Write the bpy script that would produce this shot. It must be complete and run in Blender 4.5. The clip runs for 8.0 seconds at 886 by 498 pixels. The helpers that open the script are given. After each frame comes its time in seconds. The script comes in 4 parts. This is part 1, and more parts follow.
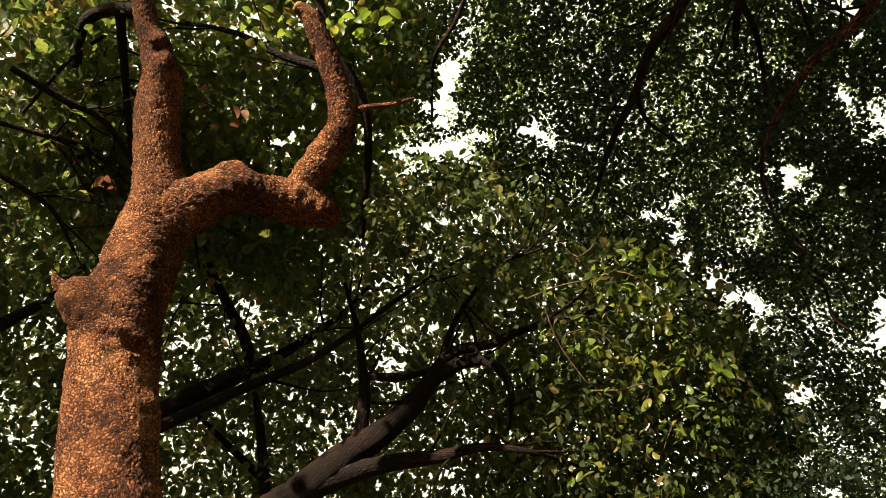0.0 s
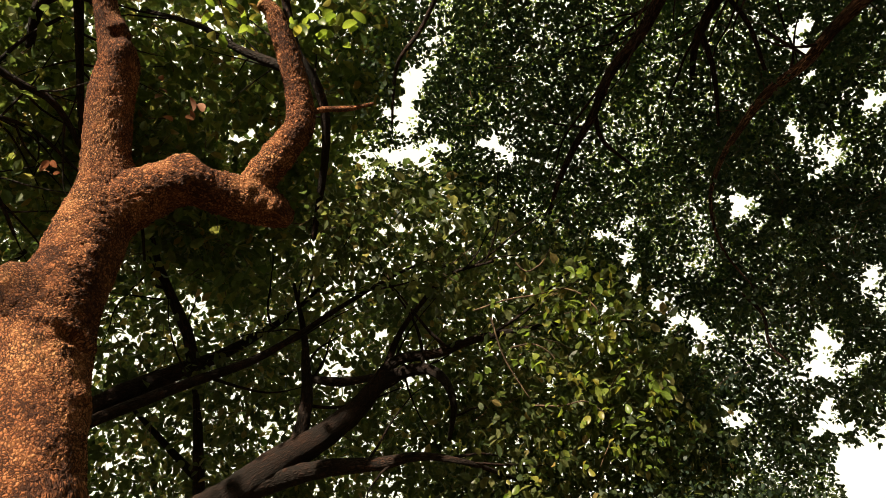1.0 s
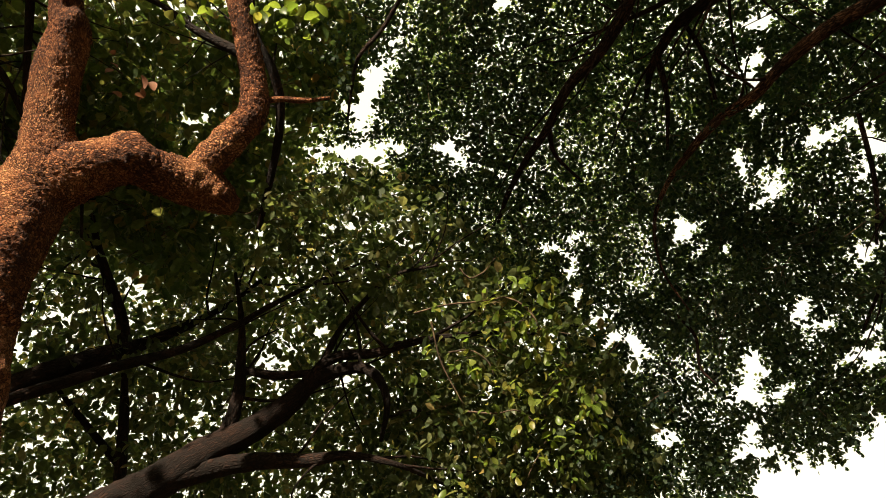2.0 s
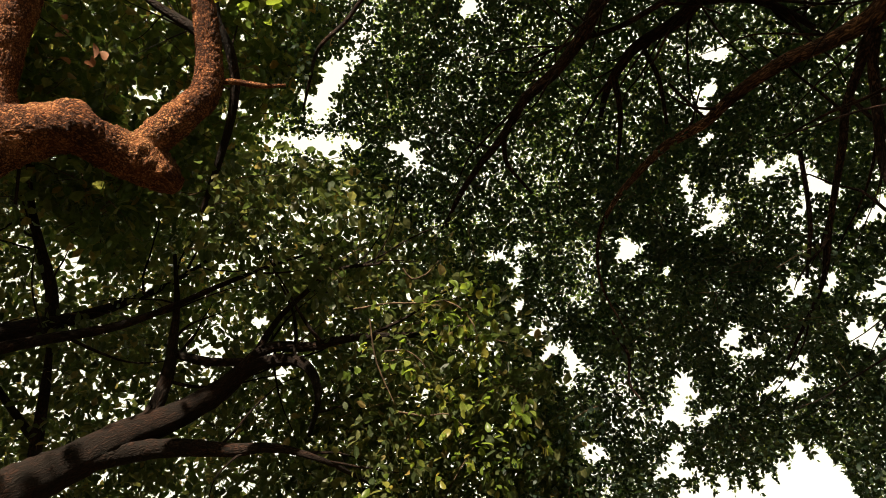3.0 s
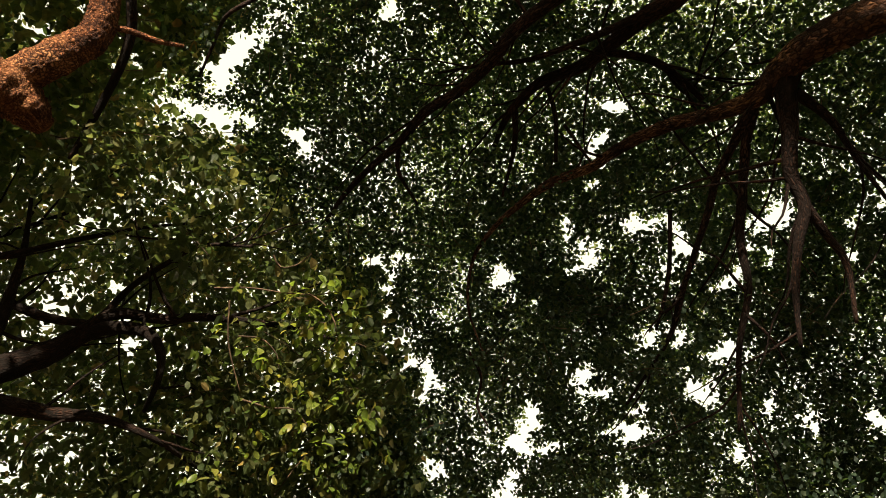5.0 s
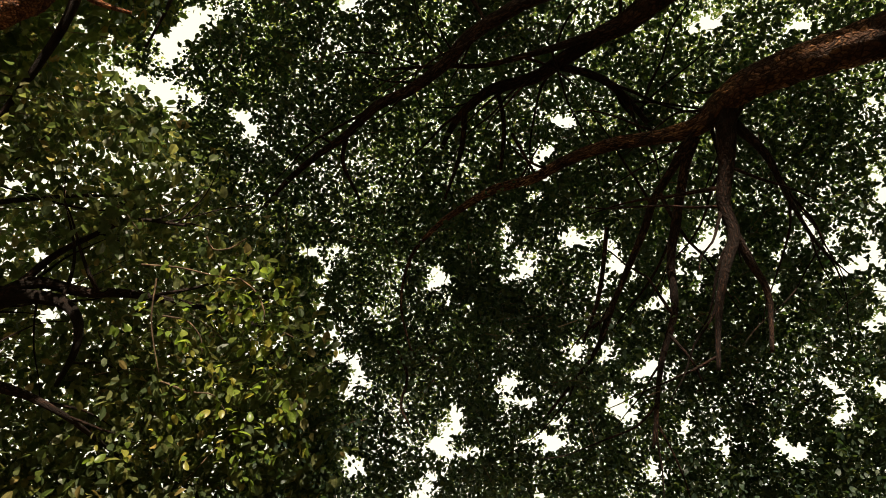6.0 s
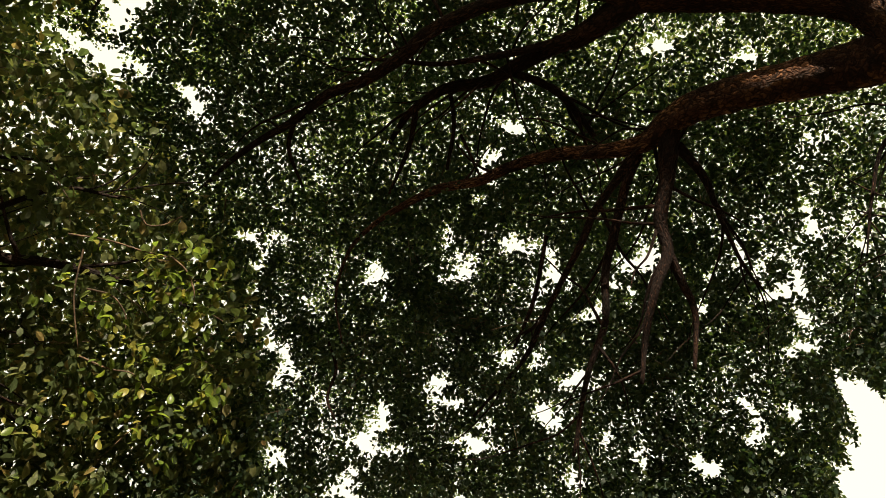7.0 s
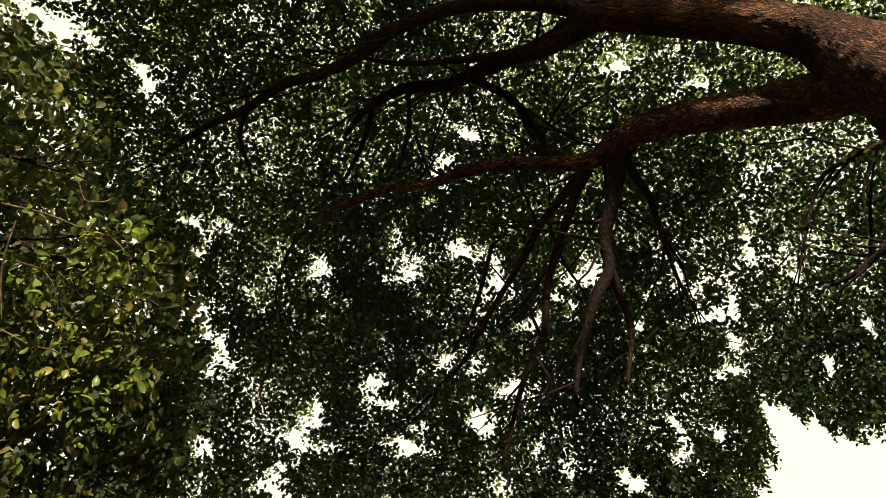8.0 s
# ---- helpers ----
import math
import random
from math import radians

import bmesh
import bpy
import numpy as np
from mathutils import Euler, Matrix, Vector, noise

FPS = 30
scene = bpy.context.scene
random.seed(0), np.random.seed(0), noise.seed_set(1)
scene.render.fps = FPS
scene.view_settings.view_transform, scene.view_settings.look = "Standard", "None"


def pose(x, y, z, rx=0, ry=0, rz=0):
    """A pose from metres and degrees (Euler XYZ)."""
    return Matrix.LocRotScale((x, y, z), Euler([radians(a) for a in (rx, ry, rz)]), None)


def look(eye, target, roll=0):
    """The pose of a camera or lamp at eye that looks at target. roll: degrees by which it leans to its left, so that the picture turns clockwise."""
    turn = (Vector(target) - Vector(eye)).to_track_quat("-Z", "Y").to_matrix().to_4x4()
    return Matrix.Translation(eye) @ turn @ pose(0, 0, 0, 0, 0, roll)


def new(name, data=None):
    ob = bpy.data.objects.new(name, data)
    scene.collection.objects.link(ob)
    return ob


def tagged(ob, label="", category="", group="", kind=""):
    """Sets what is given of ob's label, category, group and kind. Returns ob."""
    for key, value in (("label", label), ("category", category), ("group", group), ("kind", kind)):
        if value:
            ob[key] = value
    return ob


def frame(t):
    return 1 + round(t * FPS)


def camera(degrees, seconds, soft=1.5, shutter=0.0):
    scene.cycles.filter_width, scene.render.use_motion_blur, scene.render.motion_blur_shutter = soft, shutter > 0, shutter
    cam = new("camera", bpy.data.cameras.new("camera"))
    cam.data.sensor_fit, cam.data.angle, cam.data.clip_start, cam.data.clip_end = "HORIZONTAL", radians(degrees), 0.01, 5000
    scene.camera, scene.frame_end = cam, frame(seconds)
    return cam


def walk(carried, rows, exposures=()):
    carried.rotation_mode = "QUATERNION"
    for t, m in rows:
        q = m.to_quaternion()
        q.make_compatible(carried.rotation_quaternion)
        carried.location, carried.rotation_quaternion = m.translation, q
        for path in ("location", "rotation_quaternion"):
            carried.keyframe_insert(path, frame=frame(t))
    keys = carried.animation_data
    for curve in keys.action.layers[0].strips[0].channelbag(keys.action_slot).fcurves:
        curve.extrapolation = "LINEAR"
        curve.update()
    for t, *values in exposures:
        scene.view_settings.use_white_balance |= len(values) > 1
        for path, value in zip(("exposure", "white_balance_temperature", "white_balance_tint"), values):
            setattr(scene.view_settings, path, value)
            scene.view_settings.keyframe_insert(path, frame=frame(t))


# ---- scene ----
# ---------------------------------------------------------------- camera
cam = camera(61.0, 8.0, soft=0.6)
ROWS = [
    (0, -0.000, -0.000, 1.600, 138.49, 0.21, 0.24),
    (0.5, 0.024, -0.004, 1.600, 138.81, 0.29, -2.03),
    (1, 0.050, -0.007, 1.600, 139.06, 0.28, -4.39),
    (1.5, 0.076, -0.008, 1.597, 139.22, 0.22, -7.15),
    (3, 0.158, -0.003, 1.581, 139.65, -0.35, -16.02),
    (3.5, 0.184, -0.003, 1.576, 139.89, -0.46, -19.26),
    (4, 0.209, -0.004, 1.572, 140.09, -0.37, -22.54),
    (4.5, 0.231, -0.006, 1.570, 140.31, -0.34, -25.80),
    (6, 0.286, -0.011, 1.566, 140.63, -0.19, -35.82),
    (6.5, 0.303, -0.012, 1.565, 140.62, -0.01, -39.09),
    (7, 0.320, -0.013, 1.562, 140.63, 0.15, -42.14),
    (7.5, 0.337, -0.014, 1.557, 140.77, 0.29, -45.00),
    (8, 0.354, -0.016, 1.550, 141.00, 0.40, -47.86),
]
EXPOSURES = [(0.0, 1.40, 6900, 10), (8.0, 1.27, 6900, 10)]
walk(cam, [(t, pose(x, y, z, rx, ry, rz)) for t, x, y, z, rx, ry, rz in ROWS], EXPOSURES)
STAND = np.array((0.16, 0.0, 1.58))        # where the walker stands and turns

# ---------------------------------------------------------------- light
SUN_WAY = Vector((-0.54, -0.75, 0.39)).normalized()   # towards the sun
world = bpy.data.worlds.new("daylight")
scene.world = world
world.use_nodes = True
wn, wl = world.node_tree.nodes, world.node_tree.links
wn.clear()
sky = wn.new("ShaderNodeTexSky")
sky.sky_type, sky.sun_disc = "NISHITA", False
sky.sun_elevation = math.asin(SUN_WAY.z)
sky.sun_rotation = math.atan2(SUN_WAY.x, SUN_WAY.y)
sky.air_density, sky.dust_density, sky.ozone_density = 1.0, 6.0, 0.6
haze = wn.new("ShaderNodeMix")             # thin high cloud whitens the blue
haze.data_type = "RGBA"
haze.inputs["Factor"].default_value = 0.72
haze.inputs["B"].default_value = (10.6, 10.3, 7.8, 1)
back = wn.new("ShaderNodeBackground")
back.inputs["Strength"].default_value = 0.065
wout = wn.new("ShaderNodeOutputWorld")
wl.new(sky.outputs["Color"], haze.inputs["A"])
wl.new(haze.outputs["Result"], back.inputs["Color"])
wl.new(back.outputs["Background"], wout.inputs["Surface"])

sun = new("sun", bpy.data.lights.new("sun", "SUN"))
sun.data.energy, sun.data.angle, sun.data.color = 5.0, radians(0.6), (1.0, 0.88, 0.70)
sun.matrix_world = look(SUN_WAY * 30, (0, 0, 0))


# ---------------------------------------------------------------- materials
def node_material(name):
    m = bpy.data.materials.new(name)
    m.use_nodes = True
    return m, m.node_tree.nodes, m.node_tree.links, m.node_tree.nodes["Principled BSDF"]


def ramp(nodes, stops):
    r = nodes.new("ShaderNodeValToRGB")
    r.color_ramp.elements[0].position, r.color_ramp.elements[0].color = stops[0][0], (*stops[0][1], 1)
    r.color_ramp.elements[1].position, r.color_ramp.elements[1].color = stops[-1][0], (*stops[-1][1], 1)
    for at, colour in stops[1:-1]:
        r.color_ramp.elements.new(at).color = (*colour, 1)
    return r


def bark_material(name, dark, mid, light, plate, depth, stretch=1.0, moss=None):
    """Scaly bark: cracked plates of about the given size (m), grain inside them and large stains."""
    m, n, l, p = node_material(name)
    co = n.new("ShaderNodeTexCoord")
    mp = n.new("ShaderNodeMapping")
    mp.inputs["Scale"].default_value = (1.0, 1.0 / stretch, 1.0)
    l.new(co.outputs["UV"], mp.inputs["Vector"])
    wob = n.new("ShaderNodeTexNoise")
    wob.inputs["Scale"].default_value, wob.inputs["Detail"].default_value = 0.9 / plate, 3
    l.new(mp.outputs["Vector"], wob.inputs["Vector"])
    add = n.new("ShaderNodeVectorMath")
    add.operation = "MULTIPLY_ADD"
    add.inputs[1].default_value = (plate * 1.6,) * 3
    l.new(wob.outputs["Color"], add.inputs[0])
    l.new(mp.outputs["Vector"], add.inputs[2])
    cell = n.new("ShaderNodeTexVoronoi")
    cell.feature = "DISTANCE_TO_EDGE"
    cell.inputs["Scale"].default_value = 1.0 / plate
    l.new(add.outputs["Vector"], cell.inputs["Vector"])
    tint = n.new("ShaderNodeTexVoronoi")
    tint.inputs["Scale"].default_value = 1.0 / plate
    l.new(add.outputs["Vector"], tint.inputs["Vector"])
    crack = n.new("ShaderNodeMapRange")
    crack.inputs["From Min"].default_value, crack.inputs["From Max"].default_value = -0.01, 0.21
    patch = n.new("ShaderNodeTexNoise")            # plates are worn smooth here and there
    patch.inputs["Scale"].default_value, patch.inputs["Detail"].default_value = 9.0, 4
    l.new(co.outputs["Object"], patch.inputs["Vector"])
    worn = n.new("ShaderNodeMapRange")
    worn.inputs["From Min"].default_value, worn.inputs["From Max"].default_value = 0.40, 0.64
    worn.inputs["To Min"].default_value, worn.inputs["To Max"].default_value = -0.05, 0.05
    l.new(patch.outputs["Fac"], worn.inputs["Value"])
    edge = n.new("ShaderNodeMath"); edge.operation = "ADD"
    l.new(cell.outputs["Distance"], edge.inputs[0]); l.new(worn.outputs["Result"], edge.inputs[1])
    l.new(edge.outputs[0], crack.inputs["Value"])
    grain = n.new("ShaderNodeTexNoise")
    grain.inputs["Scale"].default_value, grain.inputs["Detail"].default_value, grain.inputs["Roughness"].default_value = 4.0 / plate, 5, 0.7
    l.new(mp.outputs["Vector"], grain.inputs["Vector"])
    stain = n.new("ShaderNodeTexNoise")
    stain.inputs["Scale"].default_value, stain.inputs["Detail"].default_value = 3.2, 6
    l.new(co.outputs["Object"], stain.inputs["Vector"])
    sep = n.new("ShaderNodeSeparateColor")
    l.new(tint.outputs["Color"], sep.inputs["Color"])
    # colour: plate by plate, mixed with the grain and the large stains
    mix1 = n.new("ShaderNodeMath"); mix1.operation = "MULTIPLY_ADD"; mix1.inputs[1].default_value = 0.34
    l.new(sep.outputs["Red"], mix1.inputs[0])
    mix2 = n.new("ShaderNodeMath"); mix2.operation = "MULTIPLY_ADD"; mix2.inputs[1].default_value = 0.55
    l.new(grain.outputs["Fac"], mix2.inputs[0])
    sub = n.new("ShaderNodeMath"); sub.operation = "MULTIPLY_ADD"; sub.inputs[1].default_value, sub.inputs[2].default_value = 1.05, -0.50
    l.new(stain.outputs["Fac"], sub.inputs[0])
    l.new(sub.outputs[0], mix2.inputs[2])
    l.new(mix2.outputs[0], mix1.inputs[2])
    cr = ramp(n, [(0.22, dark), (0.48, mid), (0.82, light)])
    l.new(mix1.outputs[0], cr.inputs["Fac"])
    deep = n.new("ShaderNodeMix"); deep.data_type = "RGBA"; deep.blend_type = "MIX"
    deep.inputs["A"].default_value = (*[c * 0.6 for c in dark], 1)
    l.new(crack.outputs["Result"], deep.inputs["Factor"])
    l.new(cr.outputs["Color"], deep.inputs["B"])
    out = deep.outputs["Result"]
    if moss:
        pat = n.new("ShaderNodeTexNoise")
        pat.inputs["Scale"].default_value, pat.inputs["Detail"].default_value = 7.0, 8
        l.new(co.outputs["Object"], pat.inputs["Vector"])
        lim = n.new("ShaderNodeMapRange")
        lim.inputs["From Min"].default_value, lim.inputs["From Max"].default_value = 0.58, 0.72
        l.new(pat.outputs["Fac"], lim.inputs["Value"])
        mm = n.new("ShaderNodeMix"); mm.data_type = "RGBA"
        l.new(lim.outputs["Result"], mm.inputs["Factor"])
        l.new(out, mm.inputs["A"])
        mm.inputs["B"].default_value = (*moss, 1)
        out = mm.outputs["Result"]
    l.new(out, p.inputs["Base Color"])
    p.inputs["Roughness"].default_value, p.inputs["Specular IOR Level"].default_value = 0.85, 0.2
    swell = n.new("ShaderNodeMapRange"); swell.interpolation_type = "SMOOTHSTEP"
    swell.inputs["From Min"].default_value, swell.inputs["From Max"].default_value = -0.02, 0.42
    l.new(edge.outputs[0], swell.inputs["Value"])
    h1 = n.new("ShaderNodeMath"); h1.operation = "MULTIPLY_ADD"; h1.inputs[1].default_value = 0.7
    l.new(grain.outputs["Fac"], h1.inputs[0])
    l.new(swell.outputs["Result"], h1.inputs[2])
    bump = n.new("ShaderNodeBump")
    bump.inputs["Strength"].default_value, bump.inputs["Distance"].default_value = 1.0, depth
    l.new(h1.outputs[0], bump.inputs["Height"])
    l.new(bump.outputs["Normal"], p.inputs["Normal"])
    return m


def leaf_material(name, stops, through_stops, share, rough=0.42, per_object=False):
    """Leaf: green by leaf, a waxy top, and light that shines through."""
    m, n, l, p = node_material(name)
    if per_object:
        src = n.new("ShaderNodeObjectInfo").outputs["Random"]
    else:
        src = n.new("ShaderNodeNewGeometry").outputs["Random Per Island"]
    c1, c2 = ramp(n, stops), ramp(n, through_stops)
    l.new(src, c1.inputs["Fac"]); l.new(src, c2.inputs["Fac"])
    co = n.new("ShaderNodeTexCoord")
    spot = n.new("ShaderNodeTexNoise")
    spot.inputs["Scale"].default_value, spot.inputs["Detail"].default_value = 38.0, 3
    l.new(co.outputs["Object"], spot.inputs["Vector"])
    mr = n.new("ShaderNodeMapRange")
    mr.inputs["From Min"].default_value, mr.inputs["From Max"].default_value = 0.3, 0.7
    mr.inputs["To Min"].default_value, mr.inputs["To Max"].default_value = 0.72, 1.2
    l.new(spot.outputs["Fac"], mr.inputs["Value"])
    outs = []
    for c in (c1, c2):
        mul = n.new("ShaderNodeVectorMath"); mul.operation = "SCALE"
        l.new(c.outputs["Color"], mul.inputs[0]); l.new(mr.outputs["Result"], mul.inputs["Scale"])
        outs.append(mul.outputs["Vector"])
    l.new(outs[0], p.inputs["Base Color"])
    p.inputs["Roughness"].default_value = rough
    p.inputs["Specular IOR Level"].default_value = 0.3
    tr = n.new("ShaderNodeBsdfTranslucent")
    l.new(outs[1], tr.inputs["Color"])
    mix = n.new("ShaderNodeMixShader")
    mix.inputs["Fac"].default_value = share
    l.new(p.outputs["BSDF"], mix.inputs[1]); l.new(tr.outputs["BSDF"], mix.inputs[2])
    l.new(mix.outputs["Shader"], n["Material Output"].inputs["Surface"])
    return m


def ground_material():
    m, n, l, p = node_material("leaf_litter_soil")
    co = n.new("ShaderNodeTexCoord")
    a, b = n.new("ShaderNodeTexNoise"), n.new("ShaderNodeTexNoise")
    b.inputs["Detail"].default_value, b.inputs["Roughness"].default_value = 10, 0.75
    a.inputs["Scale"].default_value, a.inputs["Detail"].default_value = 0.7, 8
    b.inputs["Scale"].default_value = 11
    l.new(co.outputs["Object"], a.inputs["Vector"]); l.new(co.outputs["Object"], b.inputs["Vector"])
    mix = n.new("ShaderNodeMath"); mix.operation = "MULTIPLY_ADD"; mix.inputs[1].default_value = 0.5
    l.new(b.outputs["Fac"], mix.inputs[0]); l.new(a.outputs["Fac"], mix.inputs[2])
    c = ramp(n, [(0.3, (0.022, 0.016, 0.010)), (0.55, (0.06, 0.042, 0.026)), (0.85, (0.13, 0.09, 0.05))])
    l.new(mix.outputs[0], c.inputs["Fac"]); l.new(c.outputs["Color"], p.inputs["Base Color"])
    p.inputs["Roughness"].default_value = 0.95
    bump = n.new("ShaderNodeBump"); bump.inputs["Distance"].default_value = 0.03
    l.new(mix.outputs[0], bump.inputs["Height"]); l.new(bump.outputs["Normal"], p.inputs["Normal"])
    return m


BARK_A = bark_material("scaly_red_brown_bark", (0.06, 0.021, 0.010), (0.41, 0.145, 0.058), (0.78, 0.37, 0.16), 0.0135, 0.016, 1.25)
# near black: the shade these limbs stand in is put into the colour
BARK_B = bark_material("shade_dark_smooth_bark", (0.008, 0.005, 0.003), (0.017, 0.008, 0.005), (0.042, 0.018, 0.010), 0.018, 0.006, 2.6)
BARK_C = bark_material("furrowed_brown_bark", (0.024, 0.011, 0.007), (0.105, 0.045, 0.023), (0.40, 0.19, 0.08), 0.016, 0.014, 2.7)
# darker copy of BARK_C: shade on limbs and branches put into the colour
BARK_D = bark_material("shade_dark_branch_bark", (0.011, 0.006, 0.004), (0.027, 0.013, 0.009), (0.08, 0.036, 0.021), 0.013, 0.006, 3.4)
TWIG = bark_material("twig_bark", (0.06, 0.04, 0.026), (0.14, 0.09, 0.055), (0.28, 0.19, 0.12), 0.03, 0.002, 3.0)
SAWN = bark_material("sawn_wood", (0.30, 0.15, 0.06), (0.52, 0.29, 0.13), (0.70, 0.44, 0.22), 0.02, 0.002)
LEAF_A = leaf_material("broad_leaf_green", [(0.0, (0.030, 0.055, 0.016)), (0.55, (0.050, 0.082, 0.023)), (0.93, (0.09, 0.11, 0.034)), (1.0, (0.19, 0.12, 0.03))],
                       [(0.0, (0.12, 0.19, 0.04)), (0.6, (0.25, 0.32, 0.06)), (0.93, (0.46, 0.45, 0.10)), (1.0, (0.58, 0.35, 0.09))], 0.48)
LEAF_B = leaf_material("broad_leaf_olive", [(0.0, (0.032, 0.048, 0.019)), (0.5, (0.052, 0.070, 0.026)), (0.9, (0.10, 0.108, 0.040)), (1.0, (0.19, 0.14, 0.05))],
                       [(0.0, (0.09, 0.14, 0.035)), (0.6, (0.18, 0.23, 0.055)), (0.95, (0.38, 0.37, 0.10)), (1.0, (0.52, 0.36, 0.11))], 0.44)
# brighter green for young leaves and sunlit tufts: sunlight put into the colour
LEAF_BRIGHT = leaf_material("sun_tinted_young_leaf_green", [(0.0, (0.08, 0.12, 0.022)), (0.6, (0.12, 0.17, 0.032)), (1.0, (0.22, 0.19, 0.04))],
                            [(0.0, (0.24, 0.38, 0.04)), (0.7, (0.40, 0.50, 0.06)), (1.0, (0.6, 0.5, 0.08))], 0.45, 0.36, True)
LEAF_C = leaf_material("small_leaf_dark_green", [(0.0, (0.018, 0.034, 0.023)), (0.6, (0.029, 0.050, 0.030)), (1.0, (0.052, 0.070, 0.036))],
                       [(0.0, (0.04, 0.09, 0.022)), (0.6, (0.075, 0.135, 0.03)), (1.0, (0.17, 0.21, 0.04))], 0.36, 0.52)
DEAD = leaf_material("withered_leaf", [(0.0, (0.22, 0.10, 0.06)), (1.0, (0.34, 0.17, 0.10))], [(0.0, (0.3, 0.12, 0.06)), (1.0, (0.42, 0.18, 0.09))], 0.3, 0.7, True)
# yellower, lighter green: sun through the far leaves is put into the colour
LEAF_FAR = leaf_material("sun_tinted_leaf_green", [(0.0, (0.04, 0.06, 0.014)), (0.5, (0.07, 0.095, 0.02)), (0.9, (0.12, 0.12, 0.03)), (1.0, (0.22, 0.15, 0.04))],
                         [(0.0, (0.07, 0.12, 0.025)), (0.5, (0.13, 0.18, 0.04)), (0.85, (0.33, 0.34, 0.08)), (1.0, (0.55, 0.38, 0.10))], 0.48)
# lighter copy of LEAF_C: light coming through far leaves put into the colour
LEAF_C_FAR = leaf_material("small_leaf_sun_tinted_green", [(0.0, (0.022, 0.042, 0.016)), (0.6, (0.04, 0.066, 0.022)), (1.0, (0.08, 0.095, 0.028))],
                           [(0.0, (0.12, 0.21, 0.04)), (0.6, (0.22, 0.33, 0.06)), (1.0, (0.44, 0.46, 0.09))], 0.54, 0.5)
SOIL = ground_material()


# ---------------------------------------------------------------- mesh helpers
def mesh_of(name, verts, faces, uvs=None, smooth=True):
    """A mesh from vertex and face arrays (all faces with the same number of corners)."""
    me = bpy.data.meshes.new(name)
    k = faces.shape[1]
    me.vertices.add(len(verts)); me.loops.add(faces.size); me.polygons.add(len(faces))
    me.vertices.foreach_set("co", np.ascontiguousarray(verts, dtype=np.float32).ravel())
    me.loops.foreach_set("vertex_index", np.ascontiguousarray(faces, dtype=np.int32).ravel())
    me.polygons.foreach_set("loop_start", np.arange(0, faces.size, k, dtype=np.int32))
    me.polygons.foreach_set("use_smooth", np.full(len(faces), smooth))
    if uvs is not None:
        me.uv_layers.new(name="UVMap").data.foreach_set("uv", np.ascontiguousarray(uvs, dtype=np.float32).ravel())
    me.update(calc_edges=True)
    me.validate()
    return me


def thing(name, base, label, category, group=""):
    ob = new(name)
    ob.empty_display_size = 0.3
    ob.location = base
    return tagged(ob, label, category, group)


def part(name, me, material, parent, label="", kind=""):
    """A mesh in world metres under a thing that stands at its base."""
    ob = new(name, me)
    if not me.materials:
        me.materials.append(material)
    ob.parent = parent
    ob.location = -parent.location
    return tagged(ob, label, "", "", kind)


def spline(points, step):
    """Catmull-Rom through (x, y, z, r), sampled about every step metres."""
    p = np.array(points, dtype=float)
    p = np.vstack([2 * p[0] - p[1], p, 2 * p[-1] - p[-2]])
    p[0, 3], p[-1, 3] = p[1, 3], p[-2, 3]
    out = []
    for i in range(1, len(p) - 2):
        n = max(2, int(np.linalg.norm(p[i + 1, :3] - p[i, :3]) / step))
        u = np.linspace(0, 1, n, endpoint=False)[:, None]
        a, b, c, d = p[i - 1], p[i], p[i + 1], p[i + 2]
        out.append(0.5 * (2 * b + (c - a) * u + (2 * a - 5 * b + 4 * c - d) * u * u + (3 * b - a - 3 * c + d) * u ** 3))
    out.append(p[-2][None])
    out = np.vstack(out)
    out[:, 3] = np.maximum(out[:, 3], 0.002)
    return out


